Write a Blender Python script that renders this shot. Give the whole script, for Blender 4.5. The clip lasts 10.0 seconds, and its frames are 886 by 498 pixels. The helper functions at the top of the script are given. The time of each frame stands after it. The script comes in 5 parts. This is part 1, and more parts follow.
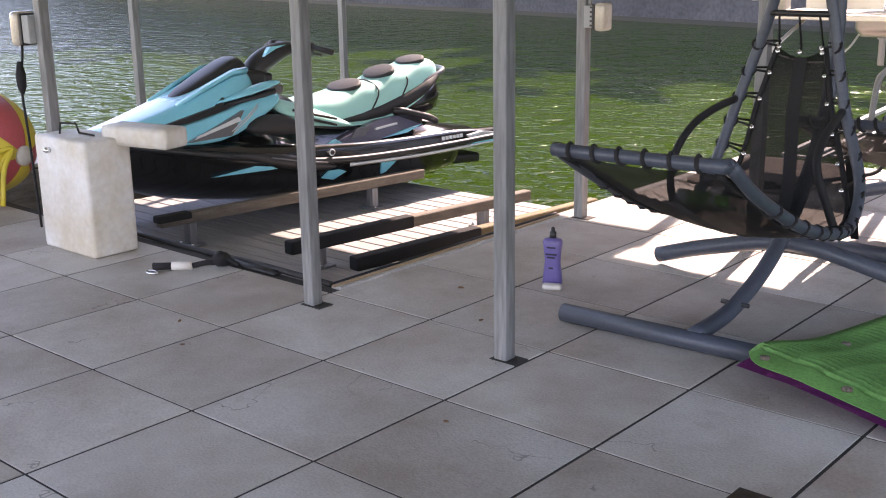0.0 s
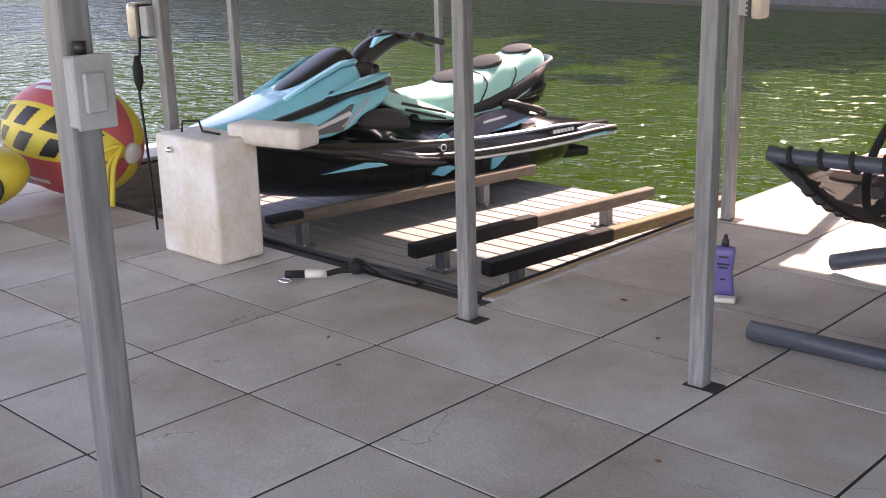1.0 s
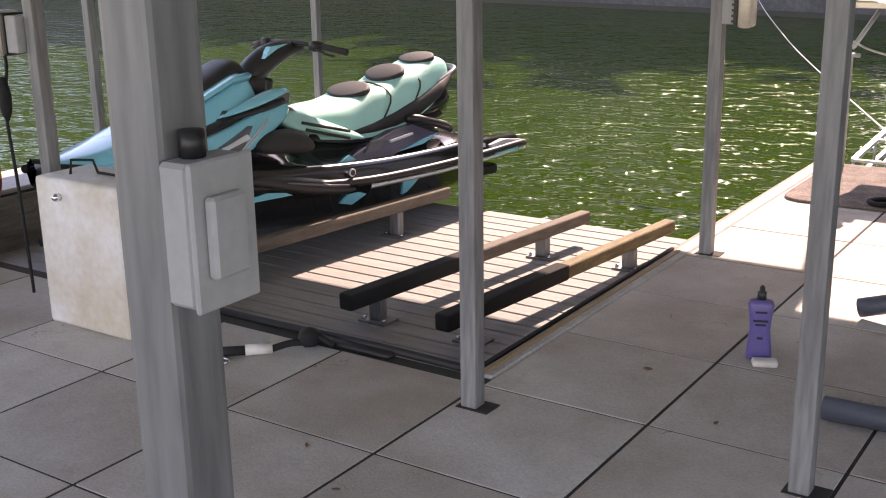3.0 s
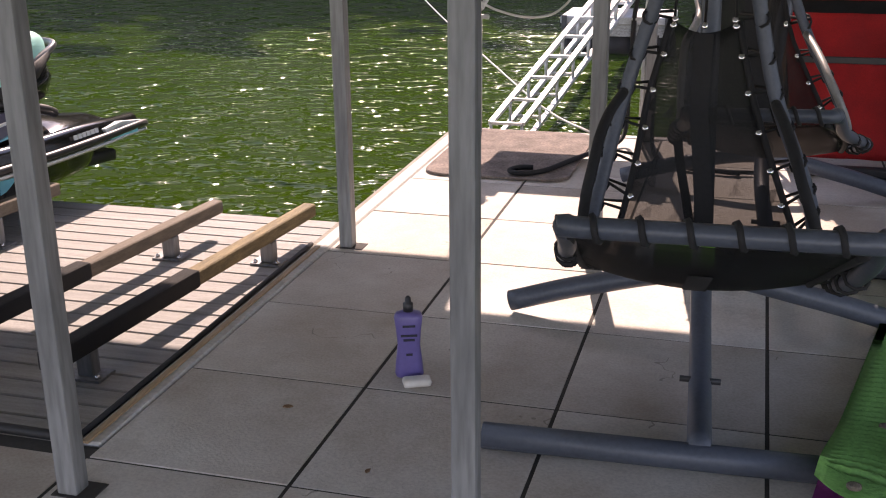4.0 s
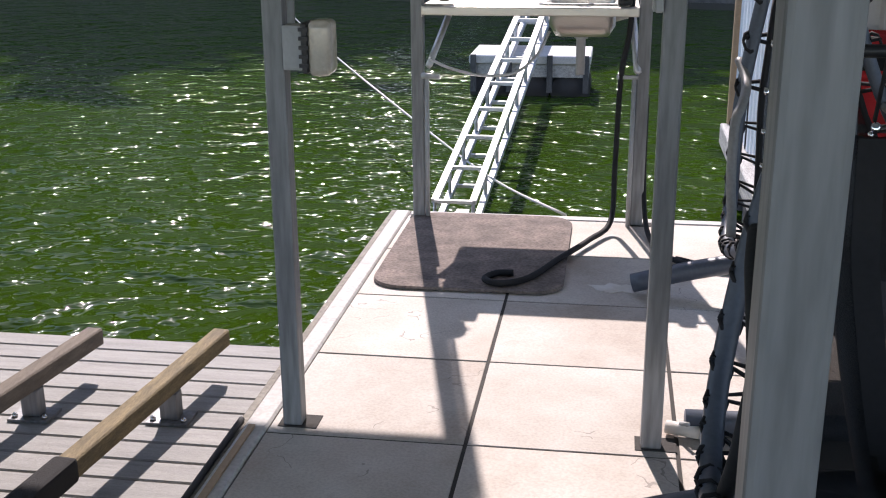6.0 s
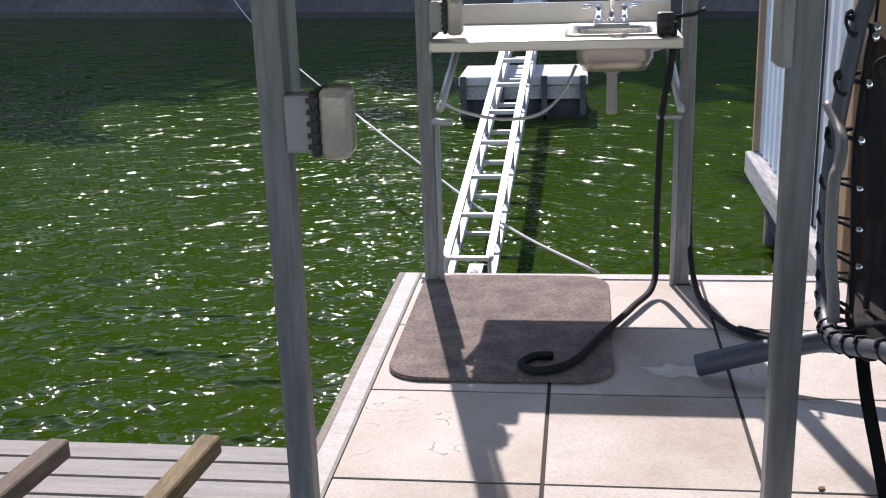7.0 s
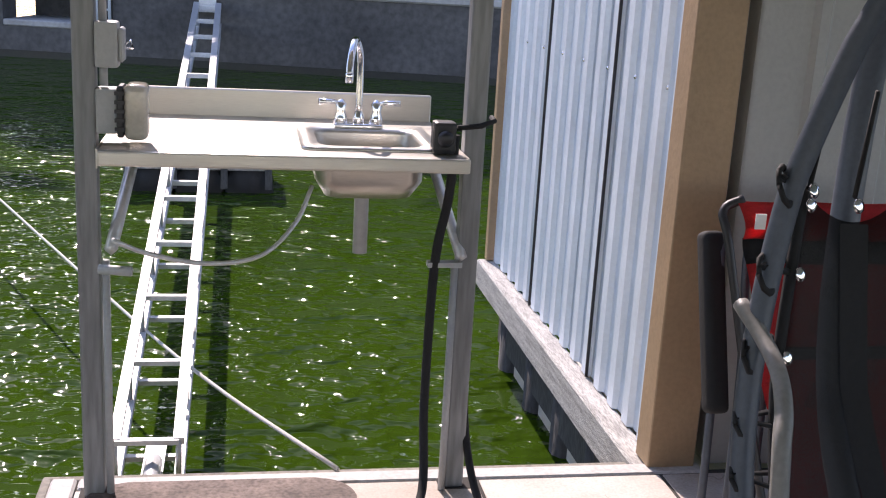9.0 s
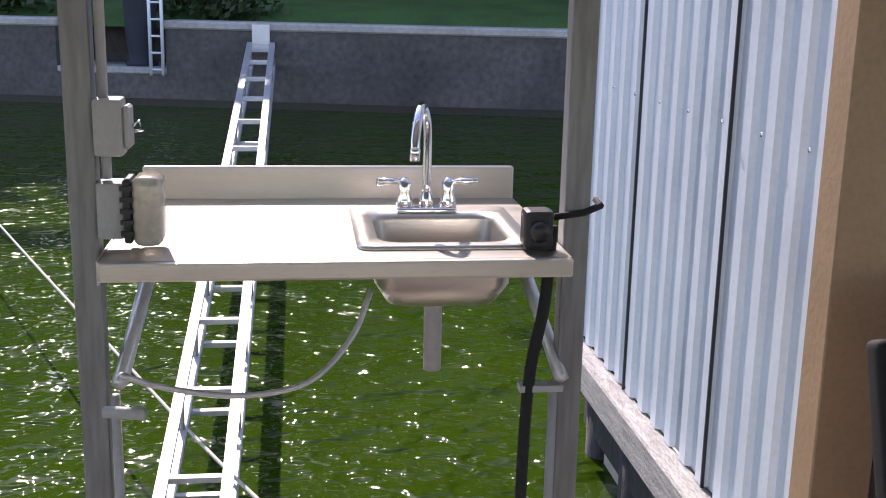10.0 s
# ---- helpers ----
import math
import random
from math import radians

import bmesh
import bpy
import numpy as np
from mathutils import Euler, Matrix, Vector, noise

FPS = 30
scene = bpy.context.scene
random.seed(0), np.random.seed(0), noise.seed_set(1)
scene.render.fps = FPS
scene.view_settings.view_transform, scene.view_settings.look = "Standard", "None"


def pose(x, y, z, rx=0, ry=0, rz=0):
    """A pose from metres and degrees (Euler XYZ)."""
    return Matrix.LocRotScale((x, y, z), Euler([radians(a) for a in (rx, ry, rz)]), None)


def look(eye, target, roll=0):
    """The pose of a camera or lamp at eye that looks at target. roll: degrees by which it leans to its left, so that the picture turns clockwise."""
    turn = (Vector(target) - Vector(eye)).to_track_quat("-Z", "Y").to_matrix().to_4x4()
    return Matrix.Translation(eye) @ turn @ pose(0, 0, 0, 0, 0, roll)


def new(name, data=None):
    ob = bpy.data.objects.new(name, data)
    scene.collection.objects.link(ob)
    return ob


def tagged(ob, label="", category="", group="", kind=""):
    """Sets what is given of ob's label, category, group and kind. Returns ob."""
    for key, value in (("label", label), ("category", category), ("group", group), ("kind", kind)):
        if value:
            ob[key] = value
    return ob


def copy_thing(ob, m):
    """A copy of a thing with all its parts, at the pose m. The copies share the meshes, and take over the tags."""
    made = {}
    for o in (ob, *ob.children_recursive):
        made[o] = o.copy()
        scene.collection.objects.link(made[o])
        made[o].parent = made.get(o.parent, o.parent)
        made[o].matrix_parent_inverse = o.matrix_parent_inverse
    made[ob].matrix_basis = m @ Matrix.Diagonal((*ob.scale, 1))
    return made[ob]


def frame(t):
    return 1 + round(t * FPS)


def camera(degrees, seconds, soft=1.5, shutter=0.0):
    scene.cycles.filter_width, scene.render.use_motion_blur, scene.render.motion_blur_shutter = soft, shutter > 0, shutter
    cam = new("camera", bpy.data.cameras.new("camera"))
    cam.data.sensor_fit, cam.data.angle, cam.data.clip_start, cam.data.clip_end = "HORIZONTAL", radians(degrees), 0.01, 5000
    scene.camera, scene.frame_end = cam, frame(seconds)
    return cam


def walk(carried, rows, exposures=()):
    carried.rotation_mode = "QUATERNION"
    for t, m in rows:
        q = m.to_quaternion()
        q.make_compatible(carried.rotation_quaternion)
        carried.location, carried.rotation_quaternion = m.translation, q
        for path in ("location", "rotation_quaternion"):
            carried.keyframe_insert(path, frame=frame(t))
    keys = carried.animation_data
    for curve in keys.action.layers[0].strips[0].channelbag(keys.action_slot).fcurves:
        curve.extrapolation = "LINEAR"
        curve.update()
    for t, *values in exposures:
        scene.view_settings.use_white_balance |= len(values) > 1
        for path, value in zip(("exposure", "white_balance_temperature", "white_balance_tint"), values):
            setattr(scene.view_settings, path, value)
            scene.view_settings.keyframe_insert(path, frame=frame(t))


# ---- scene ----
cam = camera(43.7, 10.0, soft=1.1)
PATH = [
    (0, (-0.089, 0.023, 1.501), (-1.361, 1.475, 0.978), -0.9),
    (0.5, (-0.401, 0.056, 1.494), (-1.722, 1.457, 0.952), -1.5),
    (1, (-0.708, -0.001, 1.501), (-2.039, 1.389, 0.956), -1.5),
    (1.5, (-1.011, -0.065, 1.52), (-2.349, 1.325, 0.992), -1.1),
    (2, (-1.328, 0.029, 1.51), (-2.676, 1.411, 0.984), -1.0),
    (2.2, (-1.433, 0.044, 1.499), (-2.778, 1.43, 0.979), -0.8),
    (3.3, (-1.845, 0.503, 1.502), (-2.811, 2.157, 0.927), -1.6),
    (3.5, (-1.852, 0.634, 1.556), (-2.764, 2.313, 0.965), -2.1),
    (4, (-1.944, 0.942, 1.534), (-2.457, 2.764, 0.888), -0.6),
    (4.5, (-2.058, 1.296, 1.531), (-2.338, 3.176, 0.909), 1.8),
    (5, (-2.188, 1.695, 1.519), (-2.4, 3.589, 0.915), 0.6),
    (5.3, (-2.292, 1.858, 1.524), (-2.557, 3.745, 0.918), -0.7),
    (5.5, (-2.427, 1.948, 1.503), (-2.708, 3.834, 0.899), -0.1),
    (6.8, (-2.865, 2.841, 1.553), (-3.167, 4.722, 0.944), -0.8),
    (7, (-2.934, 2.965, 1.551), (-3.183, 4.86, 0.963), -1.9),
    (7.5, (-3.079, 3.296, 1.6), (-3.154, 5.213, 1.032), -3.3),
    (8, (-3.128, 3.692, 1.582), (-3.109, 5.625, 1.068), -0.4),
    (8.5, (-3.142, 4.078, 1.556), (-2.863, 5.992, 1.048), 3.5),
    (9, (-3.167, 4.421, 1.572), (-2.807, 6.323, 1.067), 3.3),
    (9.5, (-3.105, 4.804, 1.587), (-2.75, 6.708, 1.089), 2.7),
    (10, (-3.125, 5.116, 1.605), (-2.871, 7.045, 1.145), 1.2),
]
walk(cam, [(t, look(eye, target, roll)) for t, eye, target, roll in PATH],
     exposures=[(0.0, 2.42, 7700, 35), (2.0, 2.3, 8500, 38), (3.5, 1.82, 8000, 34), (4.5, 1.68, 7600, 32), (5.5, 1.5, 6700, 25), (7.0, 1.2, 6450, 23), (8.5, 1.46, 6780, 26), (10.0, 1.42, 6850, 28)])

# ---- world and sun ----
TO_SUN = Vector((-0.24, 1.11, 1.0)).normalized()
world = bpy.data.worlds.new("world")
scene.world = world
world.use_nodes = True
wn = world.node_tree
sky = wn.nodes.new("ShaderNodeTexSky")
sky.sky_type = "NISHITA"
sky.sun_disc = False
sky.sun_elevation = radians(41.4)
sky.sun_rotation = radians(-12.2)
sky.dust_density = 0.35
wn.nodes["Background"].inputs[1].default_value = 0.15
wn.links.new(sky.outputs[0], wn.nodes["Background"].inputs[0])
sun_data = bpy.data.lights.new("sun", "SUN")
sun_data.energy = 2.7
sun_data.angle = radians(0.55)
sun_data.color = (1.0, 0.95, 0.87)
sun = new("sun", sun_data)
sun.matrix_world = look(TO_SUN * 30, (0, 0, 0))


# ---- materials ----
def mat(name, base, rough=0.6, metal=0.0, var=0.25, scale=3.0, fine=60.0, bump=0.1, tint=None, coat=0.0, stretch=(1, 1, 1), random_tint=0.0, spec=0.5, alpha=1.0):
    m = bpy.data.materials.new(name)
    m.use_nodes = True
    nt = m.node_tree
    n, l = nt.nodes, nt.links
    b = n["Principled BSDF"]
    co = n.new("ShaderNodeTexCoord")
    mp = n.new("ShaderNodeMapping")
    mp.inputs["Scale"].default_value = stretch
    l.new(co.outputs["Object"], mp.inputs[0])
    big = n.new("ShaderNodeTexNoise")
    big.inputs["Scale"].default_value = scale
    big.inputs["Detail"].default_value = 5
    big.inputs["Roughness"].default_value = 0.62
    small = n.new("ShaderNodeTexNoise")
    small.inputs["Scale"].default_value = fine
    small.inputs["Detail"].default_value = 3
    l.new(mp.outputs[0], big.inputs["Vector"])
    l.new(mp.outputs[0], small.inputs["Vector"])
    dark = tint or tuple(c * (1 - var) for c in base)
    ramp = n.new("ShaderNodeValToRGB")
    ramp.color_ramp.elements[0].position, ramp.color_ramp.elements[1].position = 0.32, 0.66
    ramp.color_ramp.elements[0].color = (*dark, 1)
    ramp.color_ramp.elements[1].color = (*base, 1)
    l.new(big.outputs[0], ramp.inputs[0])
    mix = n.new("ShaderNodeMixRGB")
    mix.blend_type = "MULTIPLY"
    mix.inputs[0].default_value = 0.8
    gr = n.new("ShaderNodeValToRGB")
    gr.color_ramp.elements[0].position, gr.color_ramp.elements[1].position = 0.3, 0.62
    gr.color_ramp.elements[0].color = (1 - var, 1 - var, 1 - var, 1)
    l.new(small.outputs[0], gr.inputs[0])
    l.new(ramp.outputs[0], mix.inputs[1])
    l.new(gr.outputs[0], mix.inputs[2])
    out = mix.outputs[0]
    if random_tint:
        oi = n.new("ShaderNodeObjectInfo")
        mr = n.new("ShaderNodeMapRange")
        mr.inputs["To Min"].default_value, mr.inputs["To Max"].default_value = 1 - random_tint, 1.0
        l.new(oi.outputs["Random"], mr.inputs["Value"])
        mx = n.new("ShaderNodeMixRGB")
        mx.blend_type = "MULTIPLY"
        mx.inputs[0].default_value = 1
        l.new(out, mx.inputs[1])
        l.new(mr.outputs[0], mx.inputs[2])
        out = mx.outputs[0]
        va = n.new("ShaderNodeVectorMath")
        va.operation = "ADD"
        ml = n.new("ShaderNodeMath")
        ml.operation = "MULTIPLY"
        ml.inputs[1].default_value = 37.0
        l.new(oi.outputs["Random"], ml.inputs[0])
        l.new(co.outputs["Object"], va.inputs[0])
        l.new(ml.outputs[0], va.inputs[1])
        l.new(va.outputs[0], mp.inputs[0])
    l.new(out, b.inputs["Base Color"])
    rr = n.new("ShaderNodeMapRange")
    rr.inputs["To Min"].default_value, rr.inputs["To Max"].default_value = max(0.02, rough - 0.1), min(1.0, rough + 0.1)
    l.new(big.outputs[0], rr.inputs["Value"])
    l.new(rr.outputs[0], b.inputs["Roughness"])
    b.inputs["Metallic"].default_value = metal
    b.inputs["Specular IOR Level"].default_value = spec
    b.inputs["Coat Weight"].default_value = coat
    b.inputs["Alpha"].default_value = alpha
    if bump:
        bp = n.new("ShaderNodeBump")
        bp.inputs["Strength"].default_value = min(1.0, bump * 3)
        bp.inputs["Distance"].default_value = 0.004
        l.new(small.outputs[0], bp.inputs["Height"])
        l.new(bp.outputs[0], b.inputs["Normal"])
    return m


CONCRETE = mat("concrete_slab", (0.66, 0.62, 0.565), 0.72, var=0.22, scale=1.5, fine=110, bump=0.12, random_tint=0.16, tint=(0.42, 0.35, 0.285))


def add_cracks(m):
    """Hairline scratches and brownish stains worn into the slabs."""
    n, l = m.node_tree.nodes, m.node_tree.links
    b = n["Principled BSDF"]
    base = b.inputs["Base Color"].links[0].from_socket
    vec = [x for x in n if x.bl_idname == "ShaderNodeMapping"][0].outputs[0]
    wob = n.new("ShaderNodeTexNoise")
    wob.inputs["Scale"].default_value = 2.2
    wob.inputs["Detail"].default_value = 4
    mask = n.new("ShaderNodeTexNoise")
    mask.inputs["Scale"].default_value = 3.1
    stain = n.new("ShaderNodeTexNoise")
    stain.inputs["Scale"].default_value = 5.5
    stain.inputs["Detail"].default_value = 7
    stain.inputs["Roughness"].default_value = 0.7
    for t in (wob, mask, stain):
        l.new(vec, t.inputs["Vector"])

    def op(kind, a, v):
        x = n.new("ShaderNodeMath")
        x.operation = kind
        for k, q in enumerate((a, v)):
            if isinstance(q, (int, float)):
                x.inputs[k].default_value = q
            else:
                l.new(q, x.inputs[k])
        return x.outputs[0]
    line = op("LESS_THAN", op("ABSOLUTE", op("SUBTRACT", wob.outputs[0], 0.5), 0), 0.0022)
    line = op("MULTIPLY", line, op("GREATER_THAN", mask.outputs[0], 0.60))
    for fac, col, amount in ((line, (0.16, 0.14, 0.12, 1), 0.6), (op("MULTIPLY", op("GREATER_THAN", stain.outputs[0], 0.62), 1.0), (0.40, 0.36, 0.31, 1), 0.35)):
        mx = n.new("ShaderNodeMixRGB")
        mx.inputs[2].default_value = col
        l.new(op("MULTIPLY", fac, amount), mx.inputs[0])
        l.new(base, mx.inputs[1])
        base = mx.outputs[0]
    l.new(base, b.inputs["Base Color"])


add_cracks(CONCRETE)
JOINT = mat("dark_joint", (0.05, 0.045, 0.04), 0.9)
EDGE = mat("pale_edge", (0.60, 0.58, 0.55), 0.75, var=0.25, scale=6)
FASCIA = mat("weathered_timber", (0.36, 0.33, 0.28), 0.85, var=0.45, scale=4, fine=50, bump=0.3, stretch=(1, 1, 8))
BEAM = mat("grey_beam", (0.58, 0.565, 0.53), 0.85, var=0.5, scale=5, fine=40, bump=0.35, stretch=(6, 1, 10))
STEEL = mat("galvanised_post", (0.29, 0.295, 0.30), 0.5, metal=0.3, var=0.34, scale=14, fine=60, bump=0.08, stretch=(1, 1, 0.12))
DECKING = mat("grey_decking", (0.43, 0.42, 0.40), 0.75, var=0.28, scale=3, fine=70, bump=0.2, stretch=(1, 9, 9), random_tint=0.15)
ROOF = mat("roof_metal", (0.78, 0.77, 0.74), 0.6, var=0.1)
BLACK_RUBBER = mat("black_rubber", (0.018, 0.018, 0.02), 0.6, var=0.3)
BLACK_PLASTIC = mat("black_plastic", (0.022, 0.022, 0.025), 0.45, var=0.25, bump=0.04)
HULL_BLACK = mat("gloss_black_hull", (0.012, 0.012, 0.013), 0.16, var=0.15, bump=0.0, coat=0.5)
HULL_TEAL = mat("teal_gloss", (0.17, 0.62, 0.76), 0.25, var=0.06, bump=0.0, coat=0.6)
SEAT_TEAL = mat("seat_teal", (0.34, 0.72, 0.66), 0.6, var=0.1, fine=200, bump=0.05)
SEAT_BLACK = mat("seat_black", (0.03, 0.03, 0.032), 0.7, var=0.2, fine=160, bump=0.1)
HULL_GREY = mat("hull_grey", (0.12, 0.12, 0.13), 0.35, var=0.15, bump=0.0, coat=0.3)
HULL_VIOLET = mat("violet_grey_panel", (0.10, 0.095, 0.14), 0.3, var=0.15, bump=0.0, coat=0.4)
RAIL_WHITE = mat("rail_white", (0.62, 0.66, 0.68), 0.4, var=0.1)
PLASTIC_WHITE = mat("white_plastic", (0.74, 0.73, 0.72), 0.5, var=0.14, scale=3, tint=(0.55, 0.48, 0.37), fine=30, bump=0.05)
BUNK_WOOD = mat("bunk_wood", (0.33, 0.25, 0.13), 0.8, var=0.5, scale=5, fine=50, bump=0.3, stretch=(8, 1, 8))
BUNK_PALE = mat("bunk_pale", (0.23, 0.185, 0.14), 0.8, var=0.4, scale=5, fine=50, bump=0.3, stretch=(8, 1, 8))
CARPET = mat("bunk_carpet", (0.03, 0.028, 0.027), 0.95, var=0.4, fine=220, bump=0.3)
TUBE_GREY = mat("powder_grey_tube", (0.075, 0.09, 0.118), 0.45, metal=0.1, var=0.2, fine=80, bump=0.05)
ARM_GREY = mat("worn_grey_tube", (0.24, 0.235, 0.225), 0.5, var=0.2, fine=80, bump=0.05)
CORD = mat("black_cord", (0.012, 0.012, 0.014), 0.8, var=0.3)
MAT_GREEN = mat("green_foam", (0.27, 0.66, 0.20), 0.75, var=0.2, scale=4, fine=90, bump=0.2)
MAT_PINK = mat("magenta_foam", (0.40, 0.05, 0.30), 0.7, var=0.25)
PURPLE = mat("purple_plastic", (0.13, 0.105, 0.30), 0.35, var=0.1, bump=0.0)
RED_CLOTH = mat("red_canvas", (0.60, 0.028, 0.03), 0.8, var=0.3, scale=6, fine=250, bump=0.1)
BLUE = mat("blue_cooler", (0.02, 0.12, 0.48), 0.4, var=0.1)
GREY_PLASTIC = mat("grey_cooler", (0.13, 0.125, 0.11), 0.6, var=0.25)
BOX_GREY = mat("box_grey", (0.40, 0.41, 0.41), 0.5, var=0.12)
CLEAR_COVER = mat("clear_cover", (0.55, 0.50, 0.42), 0.2, var=0.2, coat=0.5)
RUG = mat("brown_rug", (0.29, 0.23, 0.20), 0.95, var=0.55, scale=8, fine=75, bump=0.8)
STAINLESS = mat("brushed_stainless", (0.60, 0.57, 0.52), 0.34, metal=0.85, var=0.1, scale=4, fine=120, bump=0.03, stretch=(0.3, 6, 6))
CHROME = mat("chrome", (0.82, 0.82, 0.84), 0.08, metal=1.0, var=0.03, bump=0.0)
ALU = mat("aluminium", (0.62, 0.63, 0.64), 0.42, metal=0.45, var=0.15, fine=60, bump=0.04)
ROPE = mat("white_rope", (0.62, 0.60, 0.55), 0.9, var=0.2, fine=200, bump=0.3)
PANEL_BLUE = mat("ribbed_metal", (0.70, 0.77, 0.84), 0.42, metal=0.1, var=0.08, scale=3, bump=0.02)
# white sheet metal; part of the wall's shade is put into this grey base
PANEL_WHITE_SHADED = mat("white_panel_shaded", (0.38, 0.38, 0.365), 0.55, var=0.08)
BROWN_TRIM = mat("brown_trim", (0.40, 0.27, 0.16), 0.6, var=0.15)
PILE = mat("pile_timber", (0.10, 0.10, 0.10), 0.9, var=0.5, bump=0.3, stretch=(1, 1, 0.3))
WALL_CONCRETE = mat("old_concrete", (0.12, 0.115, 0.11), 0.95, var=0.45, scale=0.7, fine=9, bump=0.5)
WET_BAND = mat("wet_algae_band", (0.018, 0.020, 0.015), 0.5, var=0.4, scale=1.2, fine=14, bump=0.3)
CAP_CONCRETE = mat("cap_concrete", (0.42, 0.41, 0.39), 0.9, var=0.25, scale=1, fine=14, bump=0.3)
GRASS = mat("lawn", (0.06, 0.16, 0.03), 0.95, var=0.45, scale=0.8, fine=25, bump=0.5)
LEAF = mat("leaf", (0.04, 0.095, 0.02), 0.6, var=0.5, scale=0.6, fine=8, random_tint=0.4)
BARK = mat("bark", (0.09, 0.07, 0.05), 0.95, var=0.4, bump=0.5, stretch=(1, 1, 0.2))
BALL_RED = mat("ball_red", (0.55, 0.10, 0.11), 0.5, var=0.12, bump=0.03)
BALL_YELLOW = mat("ball_yellow", (0.72, 0.56, 0.06), 0.5, var=0.1, bump=0.03)
BALL_BLACK = mat("ball_black", (0.02, 0.02, 0.02), 0.5, bump=0.02)
ORANGE_ROPE = mat("orange_rope", (0.62, 0.30, 0.03), 0.85, fine=200, bump=0.3)
SUNLOTION = mat("green_label", (0.22, 0.58, 0.06), 0.4, var=0.15)
PALE_CLOTH = mat("pale_blue_cloth", (0.42, 0.60, 0.66), 0.9, var=0.15)
DARK_BROWN = mat("dark_brown_wood", (0.05, 0.03, 0.022), 0.6, var=0.4, fine=40, bump=0.2)
DARK_BLUE = mat("dark_cover", (0.03, 0.032, 0.05), 0.8, var=0.3)


def water_material():
    m = bpy.data.materials.new("green_lake_water")
    m.use_nodes = True
    n, l = m.node_tree.nodes, m.node_tree.links
    b = n["Principled BSDF"]
    co = n.new("ShaderNodeTexCoord")
    base = n.new("ShaderNodeTexNoise")
    base.inputs["Scale"].default_value = 0.25
    base.inputs["Detail"].default_value = 3
    l.new(co.outputs["Object"], base.inputs["Vector"])
    ramp = n.new("ShaderNodeValToRGB")
    ramp.color_ramp.elements[0].color = (0.019, 0.042, 0.003, 1)
    ramp.color_ramp.elements[1].color = (0.030, 0.060, 0.004, 1)
    l.new(base.outputs[0], ramp.inputs[0])
    l.new(ramp.outputs[0], b.inputs["Base Color"])
    b.inputs["Roughness"].default_value = 0.05
    b.inputs["Specular IOR Level"].default_value = 0.20
    b.inputs["IOR"].default_value = 1.33
    heights = []
    for sc, st, det in ((2.4, (0.95, 1.2, 1), 0.5), (6.0, (1.0, 1.15, 1), 0.6), (0.6, (1, 1.4, 1), 1.0), (13.0, (1.0, 1.1, 1), 0.0)):
        mp = n.new("ShaderNodeMapping")
        mp.inputs["Scale"].default_value = st
        mp.inputs["Rotation"].default_value = (0, 0, radians(14))
        t = n.new("ShaderNodeTexNoise")
        t.inputs["Scale"].default_value = sc
        t.inputs["Detail"].default_value = det
        t.inputs["Distortion"].default_value = 0.4
        l.new(co.outputs["Object"], mp.inputs[0])
        l.new(mp.outputs[0], t.inputs["Vector"])
        heights.append(t.outputs[0])
    total = None
    for h, w in zip(heights, (0.105, 0.056, 0.10, 0.016)):
        k = n.new("ShaderNodeMath")
        k.operation = "MULTIPLY"
        k.inputs[1].default_value = w
        l.new(h, k.inputs[0])
        if total is None:
            total = k.outputs[0]
        else:
            a = n.new("ShaderNodeMath")
            a.operation = "ADD"
            l.new(total, a.inputs[0])
            l.new(k.outputs[0], a.inputs[1])
            total = a.outputs[0]
    bp = n.new("ShaderNodeBump")
    bp.inputs["Strength"].default_value = 1.0
    bp.inputs["Distance"].default_value = 1.0
    l.new(total, bp.inputs["Height"])
    l.new(bp.outputs[0], b.inputs["Normal"])
    return m


def mesh_fabric():
    m = bpy.data.materials.new("open_mesh_fabric")
    m.use_nodes = True
    n, l = m.node_tree.nodes, m.node_tree.links
    b = n["Principled BSDF"]
    b.inputs["Base Color"].default_value = (0.007, 0.007, 0.008, 1)
    b.inputs["Roughness"].default_value = 0.6
    tr = n.new("ShaderNodeBsdfTransparent")
    mx = n.new("ShaderNodeMixShader")
    no = n.new("ShaderNodeTexNoise")
    no.inputs["Scale"].default_value = 900
    co = n.new("ShaderNodeTexCoord")
    l.new(co.outputs["Object"], no.inputs["Vector"])
    mr = n.new("ShaderNodeMapRange")
    mr.inputs["From Min"].default_value, mr.inputs["From Max"].default_value = 0.4, 0.6
    mr.inputs["To Min"].default_value, mr.inputs["To Max"].default_value = 0.84, 0.95
    l.new(no.outputs[0], mr.inputs["Value"])
    l.new(mr.outputs[0], mx.inputs[0])
    l.new(tr.outputs[0], mx.inputs[1])
    l.new(b.outputs[0], mx.inputs[2])
    l.new(mx.outputs[0], n["Material Output"].inputs[0])
    return m


WATER = water_material()
FABRIC = mesh_fabric()


# ---- building helpers ----
def thing(name, label="", category="", group="", kind="", at=(0, 0, 0)):
    ob = new(name)
    ob.empty_display_size = 0.1
    ob.location = at
    return tagged(ob, label, category, group, kind)


def part(name, bm, material, parent=None, label="", smooth=True, sub=0):
    me = bpy.data.meshes.new(name)
    bmesh.ops.recalc_face_normals(bm, faces=bm.faces)
    for f in bm.faces:
        f.smooth = smooth
    bm.to_mesh(me)
    bm.free()
    me.materials.append(material)
    ob = new(name, me)
    if sub:
        s = ob.modifiers.new("subsurf", "SUBSURF")
        s.levels = s.render_levels = sub
    if parent:
        ob.parent = parent
    return tagged(ob, label)


